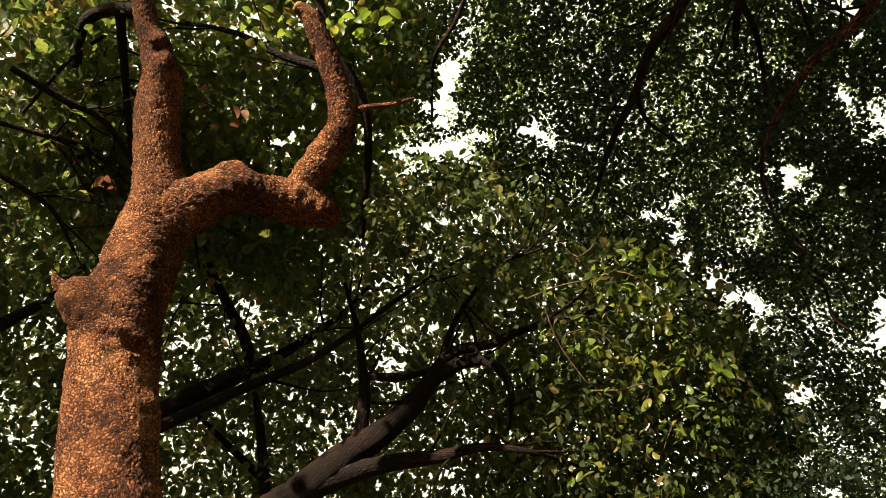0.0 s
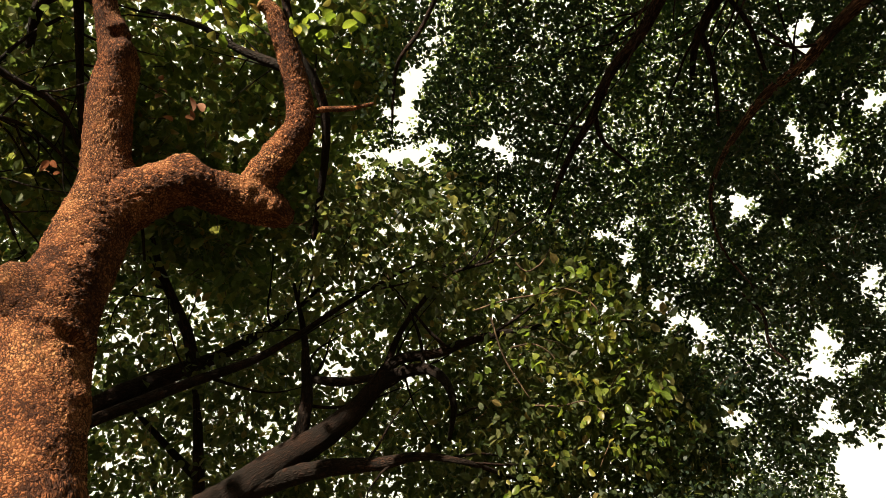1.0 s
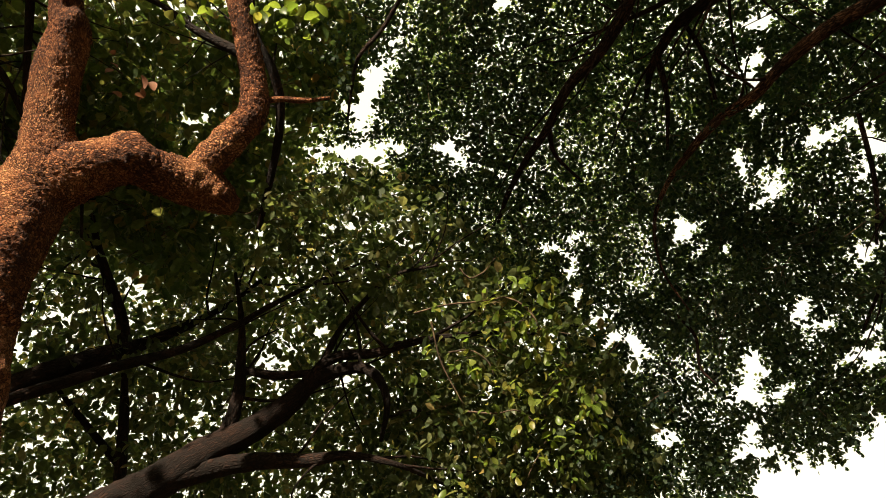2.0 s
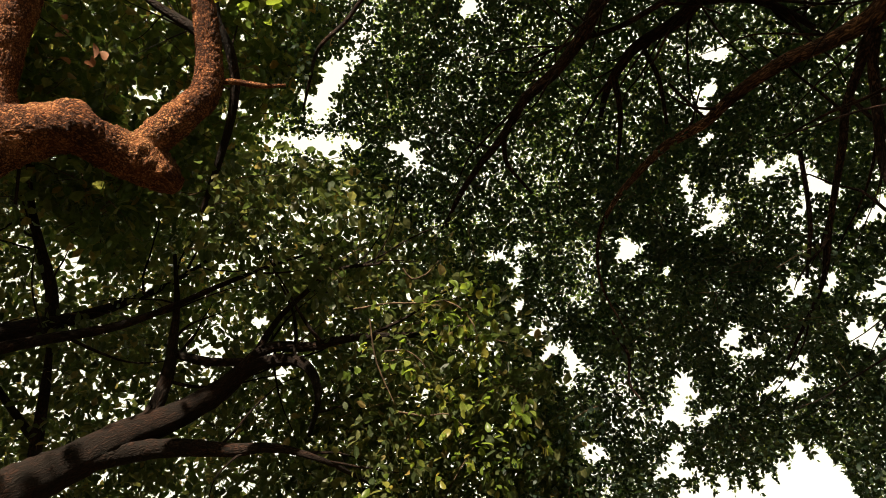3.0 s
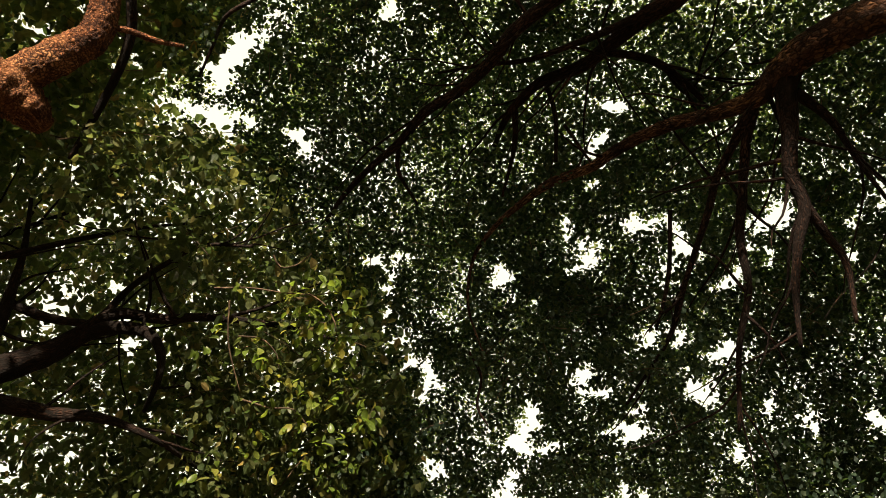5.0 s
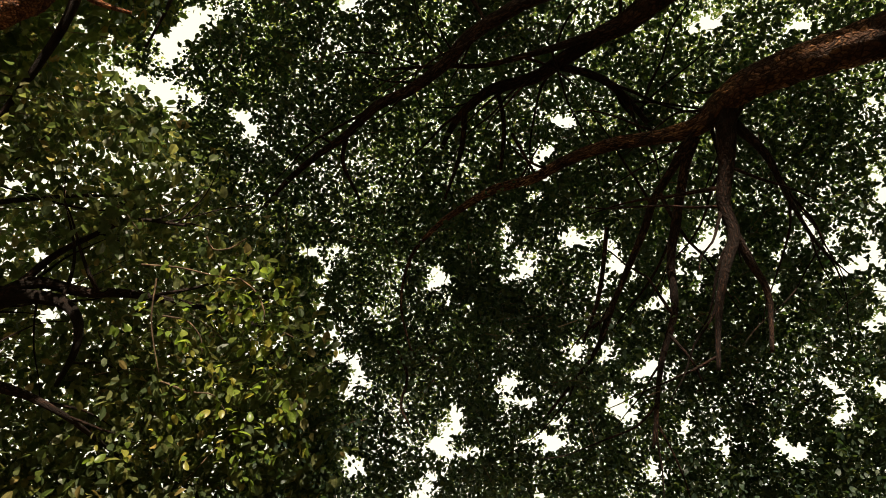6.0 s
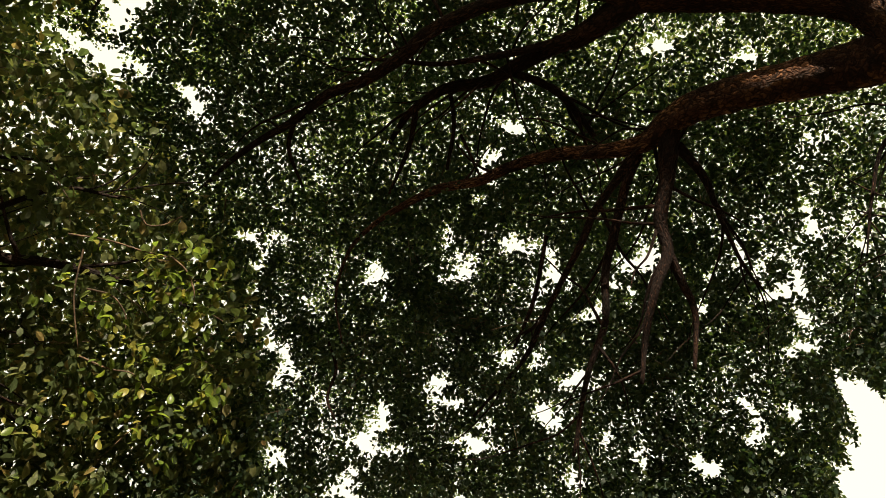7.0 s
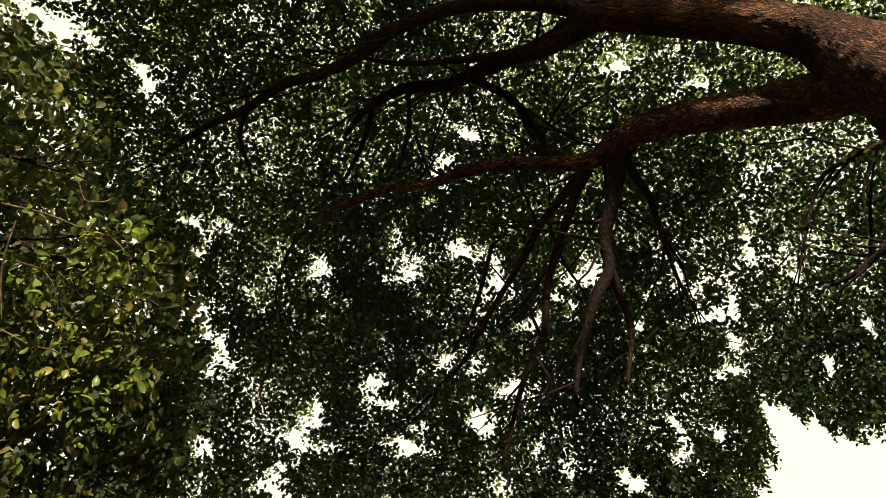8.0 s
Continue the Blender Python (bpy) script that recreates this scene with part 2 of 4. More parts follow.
def tube(name, points, sides, step, rough, seed, bumps=(), cap=True):
    """A limb: round in section but uneven, with swellings and worn relief; UV in metres."""
    s = spline(points, step)
    c, r = s[:, :3], s[:, 3]
    n = len(c)
    tan = np.gradient(c, axis=0)
    tan /= np.linalg.norm(tan, axis=1)[:, None]
    side = np.zeros_like(c)
    v = np.cross(tan[0], (0.3, 0.9, 0.2)); side[0] = v / np.linalg.norm(v)
    for i in range(1, n):
        v = side[i - 1] - tan[i] * (side[i - 1] @ tan[i])
        side[i] = v / np.linalg.norm(v)
    other = np.cross(tan, side)
    ang = np.linspace(0, 2 * np.pi, sides, endpoint=False)
    ring = side[:, None] * np.cos(ang)[None, :, None] + other[:, None] * np.sin(ang)[None, :, None]
    off = Vector((seed * 7.1, seed * 3.3, seed))
    swell = np.ones((n, sides))
    if rough > 0:
        for i in range(n):
            k1, k2 = 1.1 / max(r[i], 0.03), 3.2 / max(r[i], 0.03)
            for j in range(sides):
                q = Vector(c[i] + ring[i, j] * r[i])
                swell[i, j] += rough * (0.65 * noise.noise(q * min(k1, 14) + off) + 0.35 * noise.noise(q * min(k2, 42) + off))
                if sides >= 100:                    # proud scales with cracks between them
                    near, _ = noise.voronoi(q * 46 + off)
                    scale = min(1.0, (near[1] - near[0]) / 0.35)
                    swell[i, j] += (0.006 * scale + 0.003 * noise.noise(q * 22 + off) + 0.002 * noise.noise(q * 120 + off)) / r[i]
    verts = c[:, None] + ring * (r[:, None] * swell)[:, :, None]
    for at, size, height in bumps:                 # knots, collars and scars
        dist = np.linalg.norm(verts - np.array(at), axis=2)
        verts += ring * (height * np.exp(-(dist / size) ** 2))[:, :, None]
    verts = verts.reshape(-1, 3)
    i, j = np.meshgrid(np.arange(n - 1), np.arange(sides), indexing="ij")
    j2 = (j + 1) % sides
    faces = np.stack([i * sides + j, i * sides + j2, (i + 1) * sides + j2, (i + 1) * sides + j], -1).reshape(-1, 4)
    length = np.concatenate([[0], np.cumsum(np.linalg.norm(np.diff(c, axis=0), axis=1))])
    girth = 2 * np.pi * np.mean(r)
    uv = np.stack([np.stack([jj / sides * girth + seed, length[ii]], -1) for ii, jj in ((i, j), (i, j + 1), (i + 1, j + 1), (i + 1, j))], 2).reshape(-1, 2)
    if cap:
        verts = np.vstack([verts, c[-1] + tan[-1] * r[-1] * 0.35])
        tip, last = len(verts) - 1, (n - 1) * sides
        k = np.arange(0, sides - 1, 2)
        extra = np.stack([last + k, last + k + 1, last + (k + 2) % sides, np.full(len(k), tip)], 1)
        faces = np.vstack([faces, extra])
        uv = np.vstack([uv, np.tile(np.array([[0, 0], [0.02, 0], [0.04, 0], [0.02, 0.03]]) + length[-1], (len(k), 1))])
    return mesh_of(name, verts, faces, uv)


# Leaf shapes in unit length: stalk at the origin, tip along +y, upper side +z.
def small_leaf():
    v = np.array([(0, 0, 0), (-0.27, 0.30, 0.04), (0.27, 0.30, 0.04), (-0.25, 0.72, -0.01), (0.25, 0.72, -0.01), (0, 1.0, -0.08)])
    f = np.array([(0, 2, 1), (1, 2, 4), (1, 4, 3), (3, 4, 5)])
    return v, f


def tiny_leaf():
    v = np.array([(0, 0, 0), (0.29, 0.32, 0.04), (0.24, 0.74, 0.0), (-0.02, 1.0, -0.08), (-0.32, 0.48, 0.03)])
    return v, np.array([(0, 1, 4), (1, 2, 4), (2, 3, 4)])


def far_leaf():
    v = np.array([(0, 0, 0), (0.34, 0.42, 0.03), (0.06, 1.0, -0.05), (-0.32, 0.60, 0.03)])
    return v, np.array([(0, 1, 3), (1, 2, 3)])


def broad_leaf(width=0.27, droop=0.16, fold=0.07, rows=((0.2, 0.66), (0.52, 1.0), (0.82, 0.78))):
    v, f = [(0, 0, 0)], []
    for y, w in rows:
        z = -droop * y * y
        v += [(-width * w, y, z + fold * w), (0, y, z), (width * w, y, z + fold * w)]
    v.append((0, 1.0, -droop * 1.1))
    f += [(0, 2, 1), (0, 3, 2)]
    for a in range(1, 3 * len(rows) - 2, 3):
        for b in (0, 1):
            f += [(a + b, a + b + 1, a + b + 4), (a + b, a + b + 4, a + b + 3)]
    a = 3 * len(rows) - 2
    f += [(a, a + 1, a + 3), (a + 1, a + 2, a + 3)]
    return np.array(v, dtype=float), np.array(f)


def basis(way, up):
    """Rows of rotation matrices with +y along way and +z near up."""
    y = way / np.linalg.norm(way, axis=1)[:, None]
    x = np.cross(y, up); x /= np.linalg.norm(x, axis=1)[:, None] + 1e-9
    z = np.cross(x, y)
    return np.stack([x, y, z], 2)


def leaf_mesh(name, shape, place, turn, size, smooth=False):
    v, f = shape
    verts = np.einsum("nij,kj->nki", turn, v) * size[:, None, None] + place[:, None]
    faces = (f[None] + (np.arange(len(place)) * len(v))[:, None, None]).reshape(-1, 3)
    return mesh_of(name, verts.reshape(-1, 3), faces, smooth=smooth)


def polar(v):
    d = v - STAND
    r = np.linalg.norm(d, axis=1)
    return np.degrees(np.arctan2(d[:, 0], d[:, 1])), np.degrees(np.arcsin(d[:, 2] / r)), r


def from_polar(az, el, r):
    a, e = np.radians(az), np.radians(el)
    return STAND + np.stack([np.sin(a) * np.cos(e), np.cos(a) * np.cos(e), np.sin(e)], 1) * r[:, None]


def fbm(points, scale, seed):
    o = Vector((seed * 11.3, seed * 5.7, seed * 2.9))
    return np.array([noise.noise(Vector(p) * scale + o) + 0.5 * noise.noise(Vector(p) * scale * 2.3 + o) for p in points])


def sprays(rng, centres, count, length, leaf, spread, droop):
    """Leafy twigs: for each centre a twig and leaves set alternately on it. Returns leaf places, turns, sizes, owners and twig ends."""
    n = len(centres)
    way = rng.normal(size=(n, 3)); way[:, 2] = way[:, 2] * 0.45 - droop
    way /= np.linalg.norm(way, axis=1)[:, None]
    lens = length * rng.uniform(0.6, 1.3, n)
    start = centres - way * lens[:, None] / 2
    owner = np.repeat(np.arange(n), count)
    k = np.tile(np.arange(count), n)
    u = (k + rng.uniform(0.2, 0.8, n * count)) / count
    place = start[owner] + way[owner] * (lens[owner] * u)[:, None] + rng.normal(size=(n * count, 3)) * spread
    lw = way[owner] * 0.55 + rng.normal(size=(n * count, 3)) * 0.62
    lw[:, 2] -= droop + 0.12
    up = rng.normal(size=(n * count, 3)) * 0.42 + (0, 0, 1.0)
    turn = basis(lw, up)
    size = leaf * rng.uniform(0.62, 1.25, n * count)
    return place, turn, size, owner, start, start + way * lens[:, None]


def twig_mesh(name, a, b, radius):
    """Thin three-sided twigs from a to b with a slight sag."""
    way = b - a
    t = basis(way, np.tile((0.2, 0.1, 1.0), (len(a), 1)))
    mid = (a + b) / 2 + t[:, :, 2] * (0.06 * np.linalg.norm(way, axis=1))[:, None]
    ang = np.array([0, 2.094, 4.189])
    rings = [c[:, None] + (t[:, None, :, 0] * np.cos(ang)[None, :, None] + t[:, None, :, 2] * np.sin(ang)[None, :, None]) * radius * s
             for c, s in ((a, 1.3), (mid, 1.0), (b, 0.5))]
    verts = np.concatenate(rings, 1)
    f = np.array([(r * 3 + j, r * 3 + (j + 1) % 3, r * 3 + 3 + (j + 1) % 3, r * 3 + 3 + j) for r in (0, 1) for j in range(3)])
    faces = (f[None] + (np.arange(len(a)) * 9)[:, None, None]).reshape(-1, 4)
    uv = np.tile(np.array([(0, 0), (0.01, 0), (0.01, 0.1), (0, 0.1)]), (len(faces), 1)) + np.repeat(np.arange(len(faces)) * 0.13, 4)[:, None]
    return mesh_of(name, verts.reshape(-1, 3), faces, uv)


# Openings in the leaf roof where the sky shows, placed to fit the camera's view: bearing, elevation, half width, half
# height (degrees from where the walker stands).
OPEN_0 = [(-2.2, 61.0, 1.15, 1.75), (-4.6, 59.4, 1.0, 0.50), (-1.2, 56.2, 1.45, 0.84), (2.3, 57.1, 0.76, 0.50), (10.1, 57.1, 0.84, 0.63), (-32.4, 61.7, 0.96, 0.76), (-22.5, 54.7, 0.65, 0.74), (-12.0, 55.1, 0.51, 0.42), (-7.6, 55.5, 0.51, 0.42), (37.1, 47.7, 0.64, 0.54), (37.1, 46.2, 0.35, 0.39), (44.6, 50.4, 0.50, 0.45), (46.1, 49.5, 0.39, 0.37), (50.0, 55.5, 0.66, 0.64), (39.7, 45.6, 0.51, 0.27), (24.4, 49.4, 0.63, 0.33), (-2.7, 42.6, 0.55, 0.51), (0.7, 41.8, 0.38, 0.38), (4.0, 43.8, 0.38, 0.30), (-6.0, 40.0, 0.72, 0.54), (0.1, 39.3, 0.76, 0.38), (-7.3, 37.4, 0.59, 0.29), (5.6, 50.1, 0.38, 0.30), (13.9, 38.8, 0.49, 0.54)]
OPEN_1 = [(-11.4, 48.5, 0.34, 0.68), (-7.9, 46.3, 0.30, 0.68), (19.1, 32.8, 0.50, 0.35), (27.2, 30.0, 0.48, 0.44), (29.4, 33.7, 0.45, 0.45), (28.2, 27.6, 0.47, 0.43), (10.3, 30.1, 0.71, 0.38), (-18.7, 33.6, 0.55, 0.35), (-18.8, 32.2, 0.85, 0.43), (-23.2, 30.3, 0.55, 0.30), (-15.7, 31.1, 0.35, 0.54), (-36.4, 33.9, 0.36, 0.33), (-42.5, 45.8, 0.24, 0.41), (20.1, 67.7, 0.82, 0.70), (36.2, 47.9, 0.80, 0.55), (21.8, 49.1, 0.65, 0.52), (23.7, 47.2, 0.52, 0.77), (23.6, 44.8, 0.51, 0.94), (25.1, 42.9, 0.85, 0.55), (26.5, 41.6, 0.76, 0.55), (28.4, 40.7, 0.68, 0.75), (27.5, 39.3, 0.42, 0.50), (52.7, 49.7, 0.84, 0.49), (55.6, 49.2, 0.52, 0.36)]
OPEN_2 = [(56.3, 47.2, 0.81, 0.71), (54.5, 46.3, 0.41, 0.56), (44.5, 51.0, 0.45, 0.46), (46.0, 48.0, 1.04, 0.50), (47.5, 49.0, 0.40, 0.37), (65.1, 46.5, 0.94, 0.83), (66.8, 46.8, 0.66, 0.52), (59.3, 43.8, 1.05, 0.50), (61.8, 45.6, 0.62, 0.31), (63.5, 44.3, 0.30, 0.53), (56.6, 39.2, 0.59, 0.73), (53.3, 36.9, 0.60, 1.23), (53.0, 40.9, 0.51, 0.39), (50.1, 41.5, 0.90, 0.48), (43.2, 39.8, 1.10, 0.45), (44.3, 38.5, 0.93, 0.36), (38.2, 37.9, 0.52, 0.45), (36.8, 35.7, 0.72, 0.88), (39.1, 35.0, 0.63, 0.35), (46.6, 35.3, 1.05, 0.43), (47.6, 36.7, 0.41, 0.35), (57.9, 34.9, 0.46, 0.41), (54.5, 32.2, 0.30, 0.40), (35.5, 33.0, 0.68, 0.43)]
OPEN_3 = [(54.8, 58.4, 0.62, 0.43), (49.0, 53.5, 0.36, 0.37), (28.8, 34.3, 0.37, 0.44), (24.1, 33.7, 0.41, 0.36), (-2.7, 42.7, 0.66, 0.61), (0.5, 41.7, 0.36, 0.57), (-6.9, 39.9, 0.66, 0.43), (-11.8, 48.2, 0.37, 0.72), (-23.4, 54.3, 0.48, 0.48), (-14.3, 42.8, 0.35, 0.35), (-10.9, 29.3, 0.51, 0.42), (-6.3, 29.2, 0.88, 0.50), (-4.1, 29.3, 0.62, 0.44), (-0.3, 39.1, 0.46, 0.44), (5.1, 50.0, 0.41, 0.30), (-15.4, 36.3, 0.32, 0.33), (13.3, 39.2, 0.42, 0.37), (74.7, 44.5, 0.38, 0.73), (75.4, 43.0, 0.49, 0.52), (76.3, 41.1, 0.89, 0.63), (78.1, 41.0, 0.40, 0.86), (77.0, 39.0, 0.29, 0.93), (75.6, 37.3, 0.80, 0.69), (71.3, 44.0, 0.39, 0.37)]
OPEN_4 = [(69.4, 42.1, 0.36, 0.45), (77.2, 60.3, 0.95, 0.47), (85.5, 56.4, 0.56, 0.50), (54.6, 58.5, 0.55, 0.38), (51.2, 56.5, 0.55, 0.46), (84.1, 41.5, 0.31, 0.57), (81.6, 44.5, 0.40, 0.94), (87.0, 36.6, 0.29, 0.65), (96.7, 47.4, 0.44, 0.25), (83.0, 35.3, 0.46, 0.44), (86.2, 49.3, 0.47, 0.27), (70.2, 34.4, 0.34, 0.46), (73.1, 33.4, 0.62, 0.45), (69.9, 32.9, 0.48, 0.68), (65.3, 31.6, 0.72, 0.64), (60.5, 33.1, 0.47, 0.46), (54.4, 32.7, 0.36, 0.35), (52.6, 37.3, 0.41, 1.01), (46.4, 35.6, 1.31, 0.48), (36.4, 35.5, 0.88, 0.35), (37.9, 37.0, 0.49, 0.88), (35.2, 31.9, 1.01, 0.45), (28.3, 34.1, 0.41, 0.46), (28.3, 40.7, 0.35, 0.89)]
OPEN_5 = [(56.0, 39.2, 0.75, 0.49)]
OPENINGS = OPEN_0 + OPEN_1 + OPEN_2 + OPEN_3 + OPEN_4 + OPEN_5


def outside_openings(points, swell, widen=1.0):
    """True for leaves that lie in none of the openings and above the ragged lower hem of the roof, both fitted to the
    camera's view.
    """
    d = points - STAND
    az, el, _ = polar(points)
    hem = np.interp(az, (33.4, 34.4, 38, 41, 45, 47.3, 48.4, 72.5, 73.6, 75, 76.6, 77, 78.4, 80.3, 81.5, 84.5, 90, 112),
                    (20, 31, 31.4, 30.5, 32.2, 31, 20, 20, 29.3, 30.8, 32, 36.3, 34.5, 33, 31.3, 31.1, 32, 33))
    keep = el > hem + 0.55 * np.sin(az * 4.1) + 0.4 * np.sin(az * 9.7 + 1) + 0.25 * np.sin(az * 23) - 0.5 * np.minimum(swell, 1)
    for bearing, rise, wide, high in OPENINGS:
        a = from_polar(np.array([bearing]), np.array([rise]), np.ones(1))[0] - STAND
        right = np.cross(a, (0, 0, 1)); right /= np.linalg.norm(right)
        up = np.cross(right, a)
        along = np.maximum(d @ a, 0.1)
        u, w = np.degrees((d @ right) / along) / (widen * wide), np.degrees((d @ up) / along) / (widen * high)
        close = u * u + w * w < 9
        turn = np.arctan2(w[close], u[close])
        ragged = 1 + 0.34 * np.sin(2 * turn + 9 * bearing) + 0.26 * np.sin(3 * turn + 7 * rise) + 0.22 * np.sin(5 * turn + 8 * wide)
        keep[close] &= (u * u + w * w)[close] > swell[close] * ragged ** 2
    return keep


# ---------------------------------------------------------------- limbs: x, y, z, radius in metres
TRUNK_A = [(-1.49, 3.438, -0.15, 0.315), (-1.49, 3.418, 0.15, 0.263), (-1.47, 3.358, 0.8, 0.223), (-1.43, 3.218, 1.7, 0.21), (-1.39, 3.018, 3.037, 0.21), (-1.469, 2.979, 3.34, 0.212), (-1.546, 2.928, 3.661, 0.212), (-1.627, 2.861, 4.011, 0.211), (-1.66, 2.798, 4.257, 0.217), (-1.634, 2.759, 4.465, 0.197), (-1.614, 2.695, 4.71, 0.189), (-1.591, 2.599, 4.938, 0.159), (-1.631, 2.5, 5.126, 0.126), (-1.667, 2.316, 5.435, 0.126), (-1.661, 2.2, 5.627, 0.114), (-1.709, 2.096, 5.746, 0.084), (-1.758, 1.989, 5.861, 0.068), (-1.801, 1.869, 5.99, 0.063), (-1.853, 1.652, 6.226, 0.06), (-1.731, 1.2, 6.08, 0.047)]
STUB_A = [(-1.573, 2.833, 4.096, 0.150), (-1.652, 2.759, 4.143, 0.152), (-1.719, 2.685, 4.178, 0.140), (-1.771, 2.617, 4.197, 0.118), (-1.812, 2.564, 4.206, 0.092), (-1.836, 2.540, 4.213, 0.066)]
SPIKE_A = [(-1.842, 2.532, 4.200, 0.036), (-1.860, 2.504, 4.215, 0.026), (-1.873, 2.475, 4.232, 0.011)]
LIMB_A = [(-1.625, 2.713, 4.731, 0.149), (-1.465, 2.625, 4.868, 0.151), (-1.302, 2.566, 4.955, 0.139), (-1.167, 2.555, 5.013, 0.128), (-1.061, 2.61, 5.031, 0.113), (-0.958, 2.659, 5.05, 0.124), (-0.809, 2.729, 5.086, 0.13), (-0.69, 2.783, 5.068, 0.093), (-0.615, 2.819, 5.053, 0.05)]
LIMB_A2 = [(-0.889, 2.727, 5.068, 0.099), (-0.783, 2.611, 5.205, 0.097), (-0.668, 2.51, 5.373, 0.091), (-0.603, 2.446, 5.496, 0.085), (-0.628, 2.336, 5.653, 0.077), (-0.69, 2.208, 5.806, 0.071), (-0.759, 2.089, 5.944, 0.063), (-0.822, 2.002, 6.052, 0.052), (-0.887, 1.963, 6.079, 0.038)]
TWIG_A = [(-0.583, 2.396, 5.554, 0.021), (-0.456, 2.385, 5.601, 0.019), (-0.32, 2.39, 5.634, 0.017), (-0.175, 2.369, 5.678, 0.01)]
BACK_A = [(-0.559, 3.363, 5.527, 0.019), (-0.519, 3.063, 5.708, 0.025), (-0.494, 2.788, 5.842, 0.028), (-0.515, 2.598, 5.958, 0.032), (-0.594, 2.419, 6.05, 0.032), (-0.711, 2.291, 6.157, 0.032), (-0.823, 1.992, 6.442, 0.026)]
SIDE_A = [(-0.675, 2.278, 5.828, 0.032), (-0.861, 2.256, 5.921, 0.032), (-1.049, 2.233, 6.006, 0.025), (-1.314, 2.162, 6.143, 0.018), (-1.668, 2.142, 6.268, 0.013)]
DARK_A = [(-1.775, 1.903, 5.986, 0.051), (-1.877, 1.938, 5.987, 0.055), (-1.982, 1.927, 6.004, 0.041), (-2.191, 2.009, 5.988, 0.038), (-2.307, 2.277, 5.919, 0.025)]
AE1 = [(-2.528, 2.118, 5.621, 0.023), (-2.308, 2.334, 5.634, 0.024), (-2.104, 2.501, 5.644, 0.021), (-1.94, 2.805, 5.525, 0.016)]
AE2 = [(-1.963, 1.946, 6.005, 0.031), (-1.993, 2.267, 5.895, 0.025), (-2.013, 2.746, 5.662, 0.018)]
AE3 = [(-2.726, 2.624, 5.311, 0.017), (-2.552, 2.795, 5.31, 0.016), (-2.433, 2.932, 5.285, 0.014), (-2.332, 3.155, 5.163, 0.011)]
AE4 = [(-2.683, 2.401, 5.49, 0.015), (-2.505, 2.512, 5.537, 0.014), (-2.259, 2.66, 5.589, 0.013), (-1.998, 2.942, 5.53, 0.009)]
AE5 = [(-1.703, 2.995, 5.627, 0.013), (-1.659, 3.269, 5.427, 0.011), (-1.636, 3.43, 5.295, 0.009)]
AE6 = [(-2.55, 2.398, 5.58, 0.012), (-2.303, 2.196, 5.838, 0.012), (-2.082, 2.091, 6.003, 0.011)]
TRUNK_B = [(-2.342, 5.032, -0.15, 0.344), (-2.342, 5.032, 0.2, 0.28), (-2.312, 4.932, 1, 0.237), (-2.212, 4.682, 2, 0.22), (-2.092, 4.432, 2.777, 0.215), (-1.741, 4.388, 3.365, 0.191), (-1.337, 4.424, 3.826, 0.155), (-0.975, 4.431, 4.181, 0.121), (-0.702, 4.39, 4.42, 0.106), (-0.409, 4.339, 4.633, 0.089), (-0.199, 4.274, 4.82, 0.075), (-0.08, 4.147, 4.916, 0.059), (0.057, 4.024, 4.924, 0.046), (0.247, 3.92, 4.9, 0.038), (0.372, 3.888, 4.786, 0.032), (0.435, 3.915, 4.598, 0.022), (0.449, 4.409, 4.685, 0.014)]
B1 = [(-0.139, 4.215, 4.857, 0.047), (-0.04, 4.059, 4.954, 0.043), (0.078, 3.955, 5.006, 0.037), (0.327, 3.879, 5.01, 0.033), (0.548, 3.733, 5.009, 0.028), (0.794, 3.595, 4.976, 0.022), (1.167, 3.796, 5.259, 0.016), (1.4, 3.668, 5.16, 0.01)]
B2 = [(-0.701, 4.414, 4.384, 0.057), (-0.581, 4.343, 4.6, 0.05), (-0.552, 4.225, 4.843, 0.043), (-0.579, 4.112, 5.052, 0.032), (-0.618, 3.984, 5.259, 0.022), (-0.712, 3.782, 5.515, 0.012)]
B3 = [(-0.906, 4.421, 4.223, 0.083), (-0.62, 4.399, 4.34, 0.071), (-0.322, 4.347, 4.39, 0.056), (-0.023, 4.299, 4.4, 0.043), (0.234, 4.188, 4.393, 0.029), (0.549, 4.109, 4.305, 0.018), (0.972, 4.498, 4.426, 0.011)]
B4 = [(-2.253, 4.146, 4.225, 0.088), (-1.894, 4.161, 4.64, 0.076), (-1.728, 4.172, 4.801, 0.07), (-1.531, 4.191, 4.951, 0.064), (-1.331, 4.239, 5.123, 0.049), (-1.116, 4.258, 5.315, 0.036), (-0.813, 4.273, 5.645, 0.022), (-0.569, 4.234, 5.982, 0.014)]
B5 = [(-2.114, 4.142, 4.345, 0.04), (-1.858, 4.137, 4.532, 0.041), (-1.407, 4.114, 4.802, 0.037), (-0.968, 4.072, 5.012, 0.03), (-0.66, 3.979, 5.19, 0.022), (-0.382, 3.858, 5.359, 0.018), (-0.057, 3.679, 5.491, 0.012), (0.263, 3.513, 5.573, 0.008)]
B6 = [(-1.388, 4.233, 5.108, 0.045), (-1.455, 4.117, 5.287, 0.041), (-1.603, 3.929, 5.495, 0.035), (-1.73, 3.787, 5.71, 0.025), (-1.84, 3.603, 5.949, 0.015)]
B7 = [(-1.199, 4.795, 4.191, 0.042), (-1.276, 4.671, 4.549, 0.038), (-1.313, 4.514, 4.77, 0.032), (-1.387, 4.382, 5.072, 0.021)]
B8 = [(-1.288, 4.699, 4.5, 0.03), (-1.477, 4.654, 4.655, 0.026), (-1.662, 4.6, 4.809, 0.021), (-1.869, 4.517, 4.974, 0.012)]
